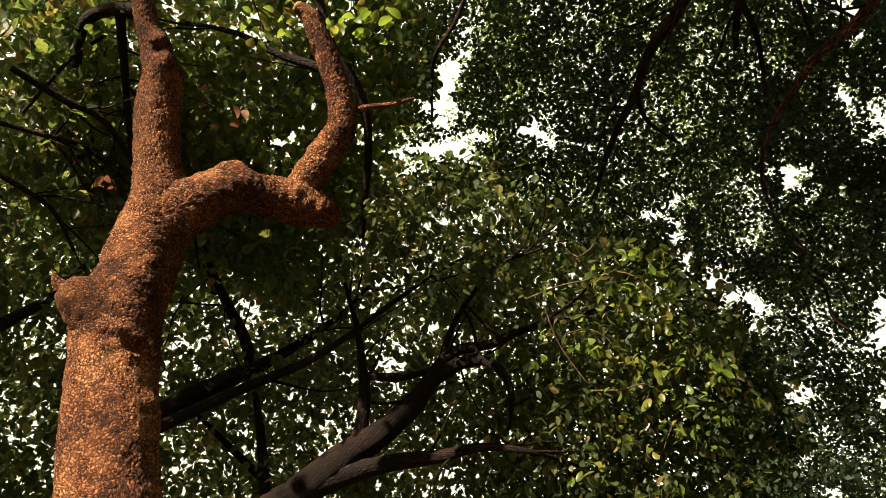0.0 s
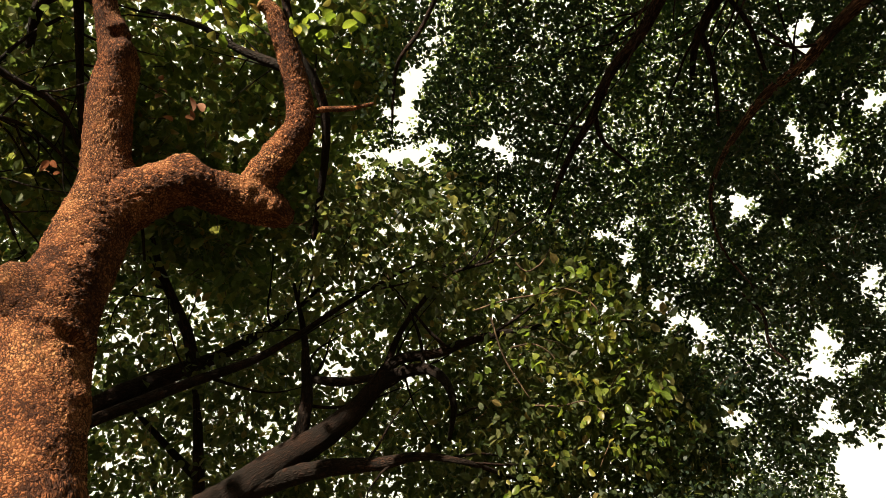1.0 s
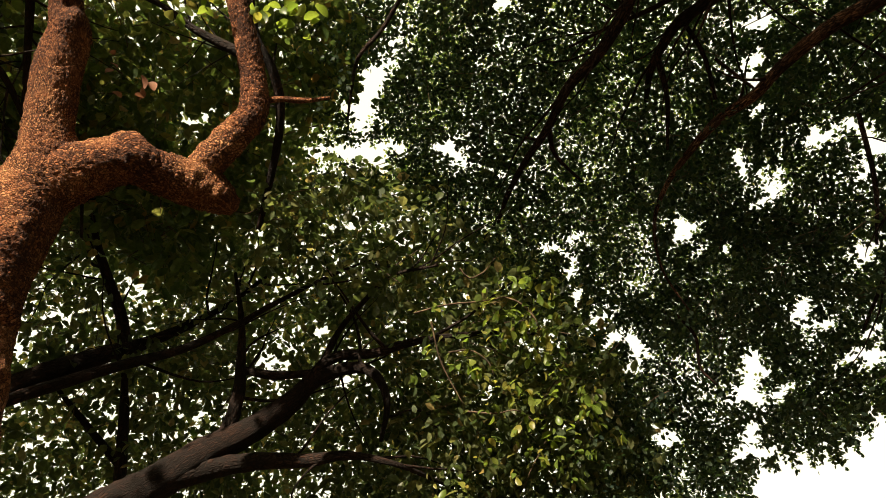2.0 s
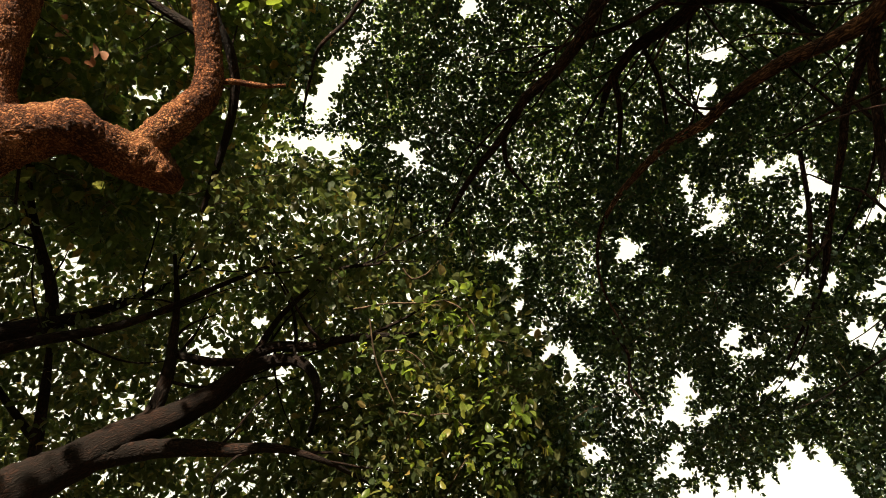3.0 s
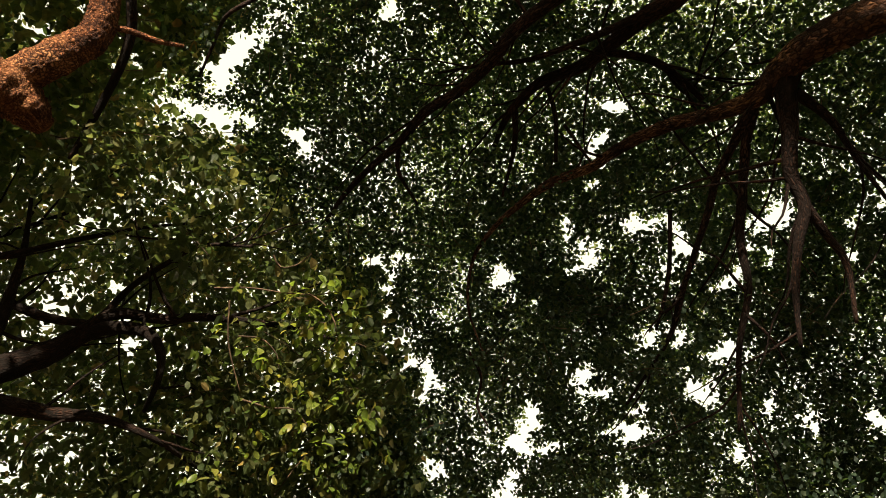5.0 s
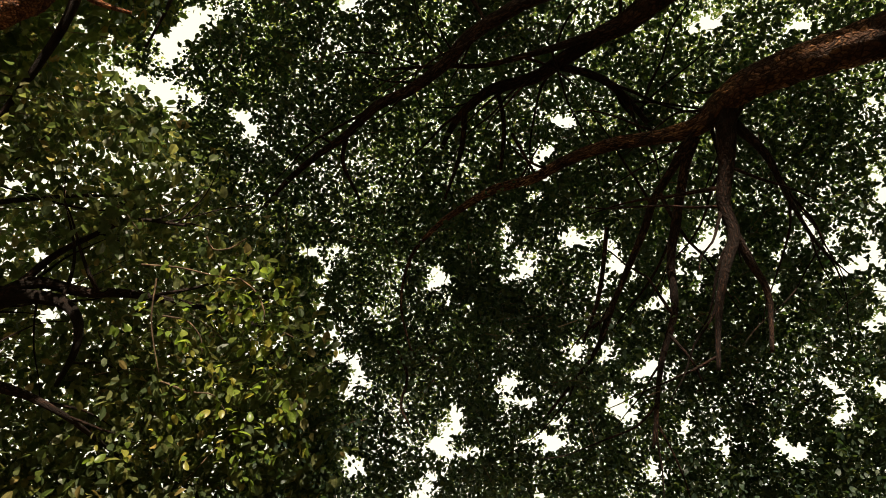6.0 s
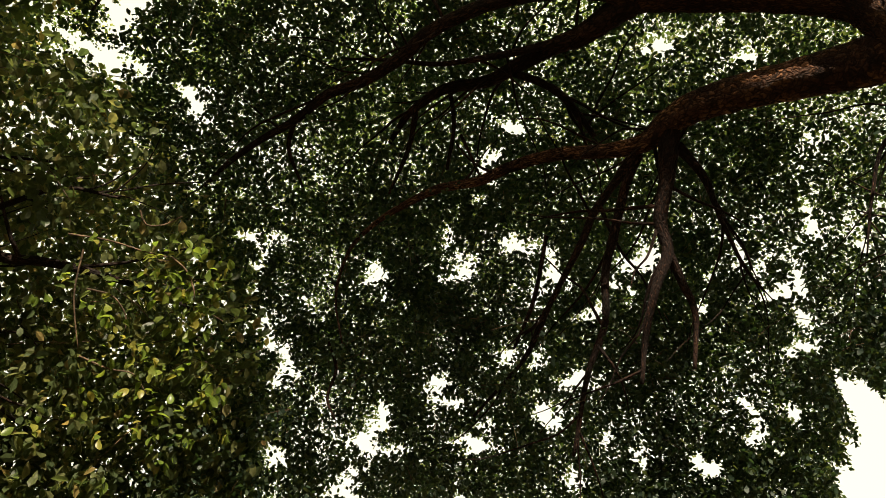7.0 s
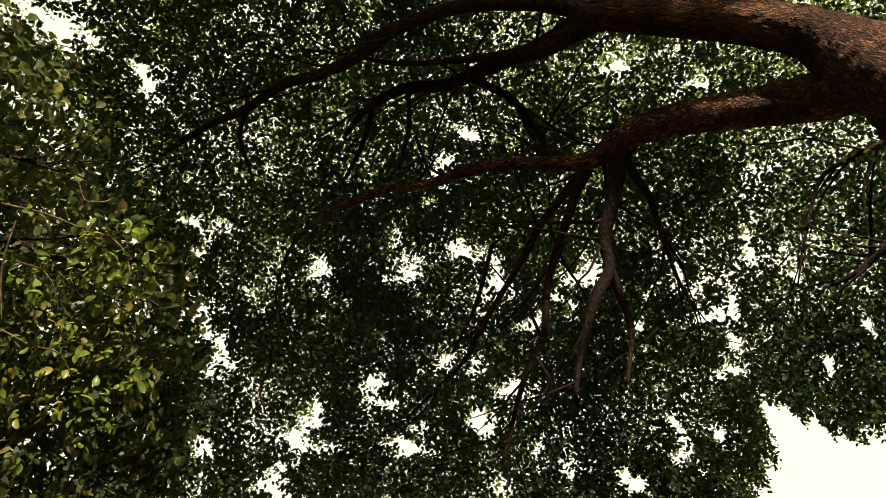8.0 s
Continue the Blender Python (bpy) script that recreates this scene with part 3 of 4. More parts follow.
B9 = [(-0.02, 4.034, 4.983, 0.027), (0.06, 3.913, 5.189, 0.022), (0.181, 3.775, 5.33, 0.018), (0.375, 3.536, 5.421, 0.014), (0.661, 3.311, 5.342, 0.009)]
B10 = [(-0.539, 4.178, 4.979, 0.028), (-0.374, 4.126, 4.921, 0.031), (-0.237, 4.125, 4.935, 0.028), (-0.08, 4.105, 4.967, 0.024)]
B11 = [(-3.015, 3.422, 4.492, 0.067), (-2.779, 3.467, 4.825, 0.043), (-2.592, 3.504, 5.084, 0.03), (-2.438, 3.465, 5.368, 0.017)]
BT1 = [(0.527, 3.438, 4.994, 0.011), (0.723, 3.365, 5.031, 0.01), (0.933, 3.304, 5.039, 0.008), (1.105, 3.239, 5.051, 0.005)]
BT2 = [(0.64, 3.454, 4.958, 0.011), (0.717, 3.593, 4.793, 0.01), (0.801, 3.676, 4.677, 0.008), (0.906, 3.754, 4.551, 0.005)]
BT3 = [(0.771, 3.568, 4.809, 0.011), (0.91, 3.529, 4.815, 0.01), (1.028, 3.552, 4.754, 0.008), (1.076, 3.601, 4.681, 0.005)]
BT4 = [(1.071, 3.249, 5.052, 0.011), (1.188, 3.251, 5.012, 0.01), (1.285, 3.294, 4.934, 0.008), (1.317, 3.333, 4.883, 0.005)]
BT5 = [(0.779, 3.18, 5.192, 0.011), (0.848, 3.213, 5.147, 0.01), (0.935, 3.162, 5.17, 0.008), (0.994, 3.079, 5.227, 0.005)]
BT6 = [(0.932, 3.772, 4.52, 0.011), (1.1, 3.74, 4.503, 0.01), (1.233, 3.693, 4.509, 0.008), (1.357, 3.708, 4.433, 0.005)]
TRUNK_C = [(4.215, -1.575, -0.15, 0.492), (4.195, -1.555, 0.2, 0.405), (4.065, -1.425, 1.2, 0.333), (3.765, -1.125, 2.3, 0.304), (3.315, -0.675, 4.421, 0.289), (3.157, -0.615, 4.783, 0.249), (3.095, -0.539, 5.035, 0.22), (3.026, -0.468, 5.277, 0.176), (2.921, -0.376, 5.475, 0.136), (2.748, -0.14, 5.709, 0.126), (2.587, 0.093, 5.852, 0.117), (2.427, 0.315, 5.973, 0.106), (2.286, 0.494, 6.041, 0.097), (2.23, 0.575, 6.076, 0.07)]
C_UP = [(2.32, 0.439, 6.011, 0.086), (2.178, 0.58, 6.075, 0.059), (2.043, 0.731, 6.136, 0.049), (1.9, 0.926, 6.202, 0.048), (1.762, 1.137, 6.22, 0.047), (1.653, 1.38, 6.216, 0.045), (1.597, 1.579, 6.219, 0.044), (1.584, 1.774, 6.204, 0.043), (1.504, 2.073, 6.207, 0.038), (1.373, 2.316, 6.176, 0.034), (1.312, 2.577, 6.105, 0.029), (1.203, 2.837, 6.027, 0.023), (1.127, 3.076, 5.939, 0.019), (1.094, 3.28, 5.855, 0.011)]
C_UP2 = [(2.334, 0.451, 6.004, 0.09), (2.31, 0.661, 6.04, 0.078), (2.293, 0.843, 6.07, 0.068), (2.236, 1.023, 6.109, 0.055), (2.171, 1.255, 6.13, 0.048), (2.1, 1.491, 6.139, 0.042), (1.94, 1.73, 6.166, 0.036), (1.892, 1.913, 6.164, 0.031), (1.878, 2.074, 6.154, 0.025), (1.907, 2.279, 6.101, 0.016)]
C_UP3 = [(2.256, 0.928, 6.068, 0.036), (2.164, 1.062, 6.076, 0.029), (2.063, 1.214, 6.077, 0.025), (1.923, 1.43, 6.116, 0.02), (1.766, 1.638, 6.15, 0.017), (1.55, 1.851, 6.236, 0.013), (1.336, 2.07, 6.3, 0.009)]
C_LOW = [(3.153, -0.469, 5.06, 0.13), (3.151, -0.307, 5.176, 0.139), (3.135, -0.131, 5.283, 0.125), (3.056, 0.132, 5.398, 0.11), (2.981, 0.356, 5.492, 0.104), (2.921, 0.573, 5.563, 0.096), (2.902, 0.757, 5.602, 0.081), (2.9, 0.969, 5.592, 0.061), (2.781, 1.186, 5.629, 0.047), (2.608, 1.413, 5.677, 0.042), (2.486, 1.693, 5.728, 0.037), (2.423, 1.94, 5.767, 0.034), (2.276, 2.17, 5.782, 0.031), (2.182, 2.401, 5.757, 0.025), (2.103, 2.647, 5.701, 0.018), (2.049, 2.841, 5.53, 0.013), (2.1, 3.007, 5.252, 0.009), (2.259, 3.095, 4.958, 0.005)]
C_H1 = [(2.935, 0.793, 5.574, 0.067), (2.998, 0.879, 5.491, 0.06), (3.077, 0.987, 5.374, 0.049), (3.167, 1.149, 5.199, 0.042), (3.262, 1.214, 5.037, 0.036), (3.304, 1.386, 4.868, 0.027), (3.37, 1.565, 4.655, 0.019), (3.441, 1.705, 4.432, 0.012)]
C_H2 = [(3.239, 1.202, 5.061, 0.031), (3.436, 1.264, 4.934, 0.026), (3.566, 1.309, 4.792, 0.019), (3.674, 1.474, 4.531, 0.012)]
C_H3 = [(2.92, 1.033, 5.563, 0.039), (2.985, 1.187, 5.5, 0.031), (3.067, 1.345, 5.392, 0.029), (3.182, 1.605, 5.139, 0.027), (3.306, 1.771, 4.887, 0.023), (3.352, 2.003, 4.636, 0.018), (3.422, 2.255, 4.217, 0.01)]
C_H4 = [(2.91, 1.047, 5.566, 0.036), (2.958, 1.291, 5.509, 0.027), (2.995, 1.488, 5.45, 0.026), (3.046, 1.658, 5.344, 0.024), (3.111, 2.017, 5.116, 0.018), (3.161, 2.314, 4.887, 0.015), (3.059, 2.713, 4.585, 0.009)]
C_S1 = [(2.171, 1.329, 6.108, 0.026), (2.348, 1.258, 6.109, 0.028), (2.513, 1.223, 6.098, 0.029), (2.705, 1.233, 6.054, 0.025), (2.874, 1.256, 6.013, 0.016)]
C_S2 = [(1.966, 1.717, 6.162, 0.017), (2.128, 1.858, 6.046, 0.015), (2.26, 2.075, 5.894, 0.012)]
C_S3 = [(1.877, 1.962, 6.149, 0.023), (2.011, 2.19, 6.052, 0.018), (2.085, 2.482, 5.868, 0.01)]
C_S4 = [(1.312, 2.577, 6.105, 0.019), (1.396, 2.753, 6.039, 0.015), (1.614, 2.865, 5.91, 0.01)]
C_S5 = [(2.159, 1.826, 5.936, 0.011), (2.292, 1.872, 5.859, 0.011), (2.425, 1.916, 5.778, 0.009)]
C_R1 = [(3.741, -0.816, 5.13, 0.031), (3.702, -0.413, 5.232, 0.019), (3.689, -0.205, 5.26, 0.016), (3.713, -0.014, 5.243, 0.013), (3.814, 0.218, 5.007, 0.009), (3.887, 0.39, 4.775, 0.005)]
C_R2 = [(4.02, -0.541, 4.898, 0.037), (4.075, -0.097, 4.877, 0.024), (4.102, 0.087, 4.846, 0.018), (4.095, 0.256, 4.845, 0.01)]
C_R3 = [(3.017, 0.819, 5.515, 0.035), (3.254, 0.825, 5.404, 0.025), (3.441, 0.895, 5.239, 0.016), (3.666, 0.959, 5.022, 0.011), (3.797, 0.955, 4.893, 0.007)]
C_R4 = [(2.87, 1.784, 5.407, 0.015), (3.025, 2.078, 5.146, 0.015), (3.059, 2.321, 4.896, 0.009)]
C_T1 = [(0.171, 1.887, 6.173, 0.014), (0.083, 2.072, 6.095, 0.014), (-0.036, 2.222, 5.973, 0.013), (-0.073, 2.632, 6.315, 0.012), (-0.07, 2.808, 6.153, 0.008)]
C_T2 = [(2.136, 3.073, 4.905, 0.009), (2.257, 3.13, 4.783, 0.011), (2.274, 3.214, 4.614, 0.009), (2.349, 3.216, 4.485, 0.005)]


# ---------------------------------------------------------------- ground
def build_ground():
    n, half = 90, 60.0
    u = np.linspace(-1, 1, n)
    g = np.sign(u) * np.abs(u) ** 2.2 * half
    x, y = np.meshgrid(g, g)
    z = np.array([0.05 * noise.noise(Vector((a * 0.35, b * 0.35, 0))) * min(1, 12 / (1 + abs(a) + abs(b))) for a, b in zip(x.ravel(), y.ravel())])
    far = (np.abs(x.ravel()) > half - 1) | (np.abs(y.ravel()) > half - 1)
    v = np.stack([np.where(far, x.ravel() * 30, x.ravel()), np.where(far, y.ravel() * 30, y.ravel()), z], 1)
    i, j = np.meshgrid(np.arange(n - 1), np.arange(n - 1), indexing="ij")
    f = np.stack([i * n + j, i * n + j + 1, (i + 1) * n + j + 1, (i + 1) * n + j], -1).reshape(-1, 4)
    ob = new("ground", mesh_of("ground", v, f))
    ob.data.materials.append(SOIL)
    return tagged(ob, "brown soil ground strewn with leaf litter", "ground", "", "structure")


build_ground()


# ---------------------------------------------------------------- tree A: the scaly trunk in the sun
def build_tree_a():
    base = Vector((TRUNK_A[0][0], TRUNK_A[0][1], 0))
    tree = thing("broadleaf_tree", base, "leaning tree with sunlit scaly red-brown bark and sawn limbs", "tree", "trees")
    face, along = np.array((0.5, -0.866, -0.1)), np.array((0.866, 0.5, 0.0))   # the side that looks at the path, and across it

    def on_bark(k, turn, rise):
        """A point on the bark beside the k-th point of the axis, turned round the trunk by so many degrees and raised."""
        t = radians(turn)
        return np.array(TRUNK_A[k][:3]) + TRUNK_A[k][3] * (face * math.cos(t) + along * math.sin(t)) + np.array((0, 0, rise))

    knots = []
    for k in range(13):                             # wrinkled band over an old limb scar
        turn = -48 + 9.5 * k
        wave = 0.012 * math.sin(k * 1.7)
        knots += [(on_bark(7, turn, 0.045 + wave), 0.032, 0.013 + 0.006 * math.sin(k * 3.7)), (on_bark(7, turn, -0.004 + wave), 0.03, -0.042 if 5 < k < 11 else -0.010),
                  (on_bark(7, turn, -0.045 + wave), 0.026, 0.010), (on_bark(7, turn, 0.10 + wave), 0.014, 0.006), (on_bark(7, turn, 0.15 - wave), 0.013, 0.006), (on_bark(7, turn, 0.20 + wave), 0.013, 0.005)]
    for turn, rise, size, h in ((0, 0.02, 0.045, 0.045), (5, -0.05, 0.035, -0.04), (-25, 0.06, 0.03, 0.03), (30, 0.0, 0.03, 0.03), (45, -0.1, 0.07, 0.035), (50, -0.19, 0.07, 0.025), (10, -0.13, 0.05, -0.015), (-5, 0.09, 0.02, 0.02)):
        knots.append((on_bark(15, turn, rise), size, h))
    for turn, rise, size, h in ((48, 0.13, 0.05, 0.045), (55, 0.05, 0.04, -0.04), (45, 0.21, 0.05, 0.03), (60, 0.09, 0.03, 0.04)):
        knots.append((on_bark(11, turn, rise), size, h))
    knots += [(on_bark(9, 10, 0.02), 0.03, 0.022), (on_bark(9, 10, 0.02), 0.012, -0.03), (on_bark(6, 35, 0.1), 0.05, 0.025), (on_bark(6, 36, 0.1), 0.018, -0.02), (on_bark(12, 5, 0.1), 0.03, 0.018), (on_bark(6, -20, 0.3), 0.06, 0.014)]
    trunk = part("trunk", tube("trunk", TRUNK_A, 190, 0.0085, 0.08, 1, knots), BARK_A, tree)
    part("limb_stub", tube("limb_stub", STUB_A, 96, 0.02, 0.12, 2), BARK_A, tree, "sawn-off stub of a limb")
    part("spike", tube("spike", SPIKE_A, 16, 0.01, 0.25, 9), BARK_A, tree, "broken splinter on the stub")
    folds = [((-1.19, 2.46, 5.12), 0.07, 0.035), ((-1.09, 2.50, 5.10), 0.035, -0.035), ((-1.02, 2.52, 5.02), 0.06, 0.02), ((-1.45, 2.50, 4.93), 0.05, 0.025), ((-0.70, 2.70, 5.00), 0.05, 0.03)]
    part("limb", tube("limb", LIMB_A, 120, 0.008, 0.15, 3, folds), BARK_A, tree, "crooked swollen limb")
    part("limb", tube("limb", LIMB_A2, 100, 0.008, 0.12, 4), BARK_A, tree, "limb bent upwards with a sawn end")
    end = np.array(LIMB_A2[-1])
    way = end - np.array(LIMB_A2[-2])
    way = way / np.linalg.norm(way[:3])
    part("cut_end", tube("cut_end", [(*end[:3], 0.039), (*(end + way * 0.012)[:3], 0.039), (*(end + way * 0.02)[:3], 0.033)], 28, 0.006, 0.05, 8), SAWN, tree, "pale sawn wood")
    part("branch", tube("branch", TWIG_A, 14, 0.02, 0.15, 5), BARK_A, tree, "short dead branch")
    # back branches take BARK_B instead of BARK_A: shade put into the colour
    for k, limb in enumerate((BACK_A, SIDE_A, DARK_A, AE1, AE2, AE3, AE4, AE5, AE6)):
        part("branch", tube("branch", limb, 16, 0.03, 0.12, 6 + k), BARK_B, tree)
    return tree


# ---------------------------------------------------------------- tree B: limbs with shade in their colour, and olive leaves
def build_tree_b():
    base = Vector((TRUNK_B[0][0], TRUNK_B[0][1], 0))
    tree = thing("broadleaf_tree", base, "spreading tree with shaded arching limbs and olive-green leaves", "tree", "trees")
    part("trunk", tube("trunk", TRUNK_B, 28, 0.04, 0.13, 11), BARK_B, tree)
    # lighter bark than the limbs have: sunlight on thin branches put into the colour
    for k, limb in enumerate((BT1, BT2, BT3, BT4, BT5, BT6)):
        part("branch", tube("branch", [(x, y, z, r * 0.55) for x, y, z, r in limb], 8, 0.03, 0.2, 61 + k), TWIG, tree, "thin branch with sunlight put into its colour")
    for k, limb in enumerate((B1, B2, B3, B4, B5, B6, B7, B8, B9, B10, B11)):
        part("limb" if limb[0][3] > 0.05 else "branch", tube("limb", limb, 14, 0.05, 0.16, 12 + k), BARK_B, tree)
    return tree


# ---------------------------------------------------------------- tree C: furrowed trunk, high dark leaf roof
def build_tree_c():
    base = Vector((TRUNK_C[0][0], TRUNK_C[0][1], 0))
    tree = thing("spreading_shade_tree", base, "large shade tree with furrowed brown bark and small dark leaves", "tree", "trees")
    part("trunk", tube("trunk", TRUNK_C, 130, 0.014, 0.08, 31), BARK_C, tree)
    for k, (limb, sides) in enumerate(((C_LOW, 64), (C_UP, 28), (C_UP2, 32), (C_UP3, 12), (C_H1, 20), (C_H2, 12), (C_H3, 12), (C_H4, 12),
                                       (C_S1, 10), (C_S2, 8), (C_S3, 8), (C_S4, 8), (C_S5, 8), (C_R1, 12), (C_R2, 10), (C_R3, 10), (C_R4, 8), (C_T1, 8), (C_T2, 8))):
        # all but the lowest limb take BARK_D, with shade in its colour
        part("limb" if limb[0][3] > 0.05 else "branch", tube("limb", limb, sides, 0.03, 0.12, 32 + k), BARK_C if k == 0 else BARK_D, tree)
    return tree


def build_shade_ring(rng):
    """Unseen ring of leaves added all round to block light from the horizon: trunks' height, thick and uneven."""
    n = 30000
    a = rng.uniform(0, 2 * np.pi, n)
    r = 13.5 + 4.0 * rng.uniform(size=n) + 0.8 * np.sin(a * 5)
    top = 6.6 + 0.5 * np.sin(a * 7 + 2) + 0.4 * np.sin(a * 17)
    z = top * rng.uniform(0.0, 1.0, n) ** 0.9
    p = np.stack([r * np.sin(a), r * np.cos(a), z], 1)
    t = basis(rng.normal(size=(n, 3)) + (0, 0, -0.6), rng.normal(size=(n, 3)) * 0.5 + (0, 0, 1))
    ob = new("woodland", leaf_mesh("woodland", small_leaf(), p, t, rng.uniform(0.5, 0.95, n)))
    ob.data.materials.append(LEAF_C)
    return tagged(ob, "unseen ring of dark green leaves added to block low light", "woodland", "", "stuff")


build_shade_ring(np.random.default_rng(9))
tree_a, tree_b, tree_c = build_tree_a(), build_tree_b(), build_tree_c()


# ---------------------------------------------------------------- thin branches that fork from the limbs
def fork_off(tree, limbs, n, length, radius, material, seed):
    """Thin, bent, forking branches that spring from points along the limbs."""
    rng = np.random.default_rng(seed)
    for k in range(n):
        limb = np.array(limbs[k % len(limbs)])
        u = rng.uniform(0.25, 0.98) * (len(limb) - 1)
        i = min(int(u), len(limb) - 2)
        start = limb[i] + (limb[i + 1] - limb[i]) * (u - i)
        way = (limb[i + 1] - limb[i])[:3]
        way = way / np.linalg.norm(way) * 0.6 + rng.normal(size=3) * 0.55 + (0, 0, -0.12)
        out = start[:3] - STAND
        out /= np.linalg.norm(out)
        way -= out * min(0, way @ out) * 0.9
        way /= np.linalg.norm(way)
        far = length * rng.uniform(0.5, 1.4)
        r0 = min(start[3] * 0.6, radius * rng.uniform(0.7, 1.4))
        bend, p, rows = rng.normal(size=3) * 0.5, start[:3].copy(), []
        for j in range(6):
            rows.append((*p, max(0.002, r0 * (1 - 0.16 * j))))
            way = way + bend * 0.13 + rng.normal(size=3) * 0.16
            way /= np.linalg.norm(way)
            p = p + way * far / 5
        part("branch", tube("branch", rows, 7, 0.05, 0, seed + k), material, tree)


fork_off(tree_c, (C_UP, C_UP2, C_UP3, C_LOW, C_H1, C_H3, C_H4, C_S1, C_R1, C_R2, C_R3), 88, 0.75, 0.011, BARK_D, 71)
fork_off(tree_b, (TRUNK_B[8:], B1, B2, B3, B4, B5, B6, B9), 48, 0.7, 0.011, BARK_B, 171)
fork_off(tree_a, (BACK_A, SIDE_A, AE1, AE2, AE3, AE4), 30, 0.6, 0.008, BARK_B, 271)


# ---------------------------------------------------------------- crowns
def crown(tree, rng, centres, count, length, leaf, spread, droop, shape, material, twig_radius, openings=1.0, name="crown", label=""):
    place, turn, size, owner, a, b = sprays(rng, centres, count, length, leaf, spread, droop)
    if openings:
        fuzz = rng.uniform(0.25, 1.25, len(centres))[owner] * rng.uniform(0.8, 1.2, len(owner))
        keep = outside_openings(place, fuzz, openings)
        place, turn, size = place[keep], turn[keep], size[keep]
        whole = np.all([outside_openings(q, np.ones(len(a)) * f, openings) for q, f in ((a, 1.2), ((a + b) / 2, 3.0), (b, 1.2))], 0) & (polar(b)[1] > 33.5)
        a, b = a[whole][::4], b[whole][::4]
    part(name, leaf_mesh(name, shape, place, turn, size), material, tree, label, "stuff")
    if twig_radius:
        part("twig_work", twig_mesh("twig_work", a, b, twig_radius), TWIG, tree, "", "stuff")
    return len(place)


def scatter(rng, n, az, el, near, far, inside, scale, seed, contrast):
    """Spray centres in the wedge of the roof between two bearings, thicker and thinner by clumps."""
    a = rng.uniform(*az, n)
    e = np.degrees(np.arcsin(rng.uniform(np.sin(np.radians(el[0])), np.sin(np.radians(el[1])), n)))
    keep = inside(a, e)
    a, e = a[keep], e[keep]
    r = near + (far - near) * rng.uniform(0, 1, len(a)) ** 1.2
    p = from_polar(a, e, r)
    f = fbm(from_polar(a, e, np.full(len(a), (near + far) / 2)), scale, seed)
    g = fbm(from_polar(a, e, np.full(len(a), (near + far) / 2)), scale * 2.7, seed + 20)
    ok = rng.uniform(0, 1, len(a)) < np.clip(0.76 + contrast * f + 0.95 * g, 0.08, 1)
    p = p[ok]
    p[:, 2] += 0.15 * fbm(p, 0.8, seed + 3)
    return p


def clumps(rng, centres, each, size):
    """Sprays gathered in flat, uneven pads round the ends of branches."""
    n = len(centres)
    wide = size * rng.uniform(0.45, 1.5, n)
    count = np.maximum(3, (each * (wide / size) ** 2 * rng.uniform(0.6, 1.3, n)).astype(int))
    owner = np.repeat(np.arange(n), count)
    off = rng.normal(size=(len(owner), 3)) * (1.0, 1.0, 0.5)
    return centres[owner] + off * wide[owner][:, None]


def inside_b(a, e):
    edge = np.interp(e, (20, 27, 34, 39.5, 43, 47, 51.4, 53.5, 55, 56.5), (26.2, 26.2, 26.6, 26.6, 24.6, 22, 14.5, 8, 3.5, -70))
    return a < edge + 0.9 * np.sin(e * 1.9) + 0.7 * np.sin(e * 4.3 + 1)


def inside_a(a, e):
    edge = np.interp(e, (46, 52, 56, 62, 66, 68, 72, 80), (-18, -10.5, -9, -5.5, -6, -14, -24, -30))
    return (a < edge + 0.8 * np.sin(e * 2.3)) & (a > -54 + np.maximum(0, 52 - e))


def inside_c(a, e):
    return (a > np.where(e > 68, 2, -9) + 2 * np.sin(e)) & ~(inside_b(a + 2.5, e))


def thin_c(a, e):
    """Thins the roof high up on the side of the trunk to fit the camera's view."""
    chance = 1 - 0.22 * np.clip((e - 50) / 8, 0, 1) * np.clip((a - 30) / 20, 0, 1)
    chance -= 0.15 * np.exp(-((a - 28) / 12) ** 2 - ((e - 55) / 8) ** 2)
    return inside_c(a, e) & (np.random.default_rng(3).uniform(size=len(a)) < chance)


def near_c(a, e):
    """Thins the pads near the limbs towards the far side of the trunk, to fit the camera's view."""
    return thin_c(a, e) & (np.random.default_rng(13).uniform(size=len(a)) > 0.45 * np.clip((a - 75) / 6, 0, 1) * np.clip((e - 34) / 5, 0, 1))


rng = np.random.default_rng(5)
SMALL, TINY, FAR, BROAD, FINE = small_leaf(), tiny_leaf(), far_leaf(), broad_leaf(0.29, rows=((0.3, 0.85), (0.7, 0.95))), broad_leaf(0.30, 0.34, 0.12, ((0.06, 0.2), (0.16, 0.52), (0.3, 0.8), (0.46, 0.97), (0.62, 1.0), (0.77, 0.86), (0.89, 0.58), (0.96, 0.3)))
# the high dark roof of tree C: pads of leaves near the limbs, loose sprays between them, and a finer far storey in
# sun-tinted green
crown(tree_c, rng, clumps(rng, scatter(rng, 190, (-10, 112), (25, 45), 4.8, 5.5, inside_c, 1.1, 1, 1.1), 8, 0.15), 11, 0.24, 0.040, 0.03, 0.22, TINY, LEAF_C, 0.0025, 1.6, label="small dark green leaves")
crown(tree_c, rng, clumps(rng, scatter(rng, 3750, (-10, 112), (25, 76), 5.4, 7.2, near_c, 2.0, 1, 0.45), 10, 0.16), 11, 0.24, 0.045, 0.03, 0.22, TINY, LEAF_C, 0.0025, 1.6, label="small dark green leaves")
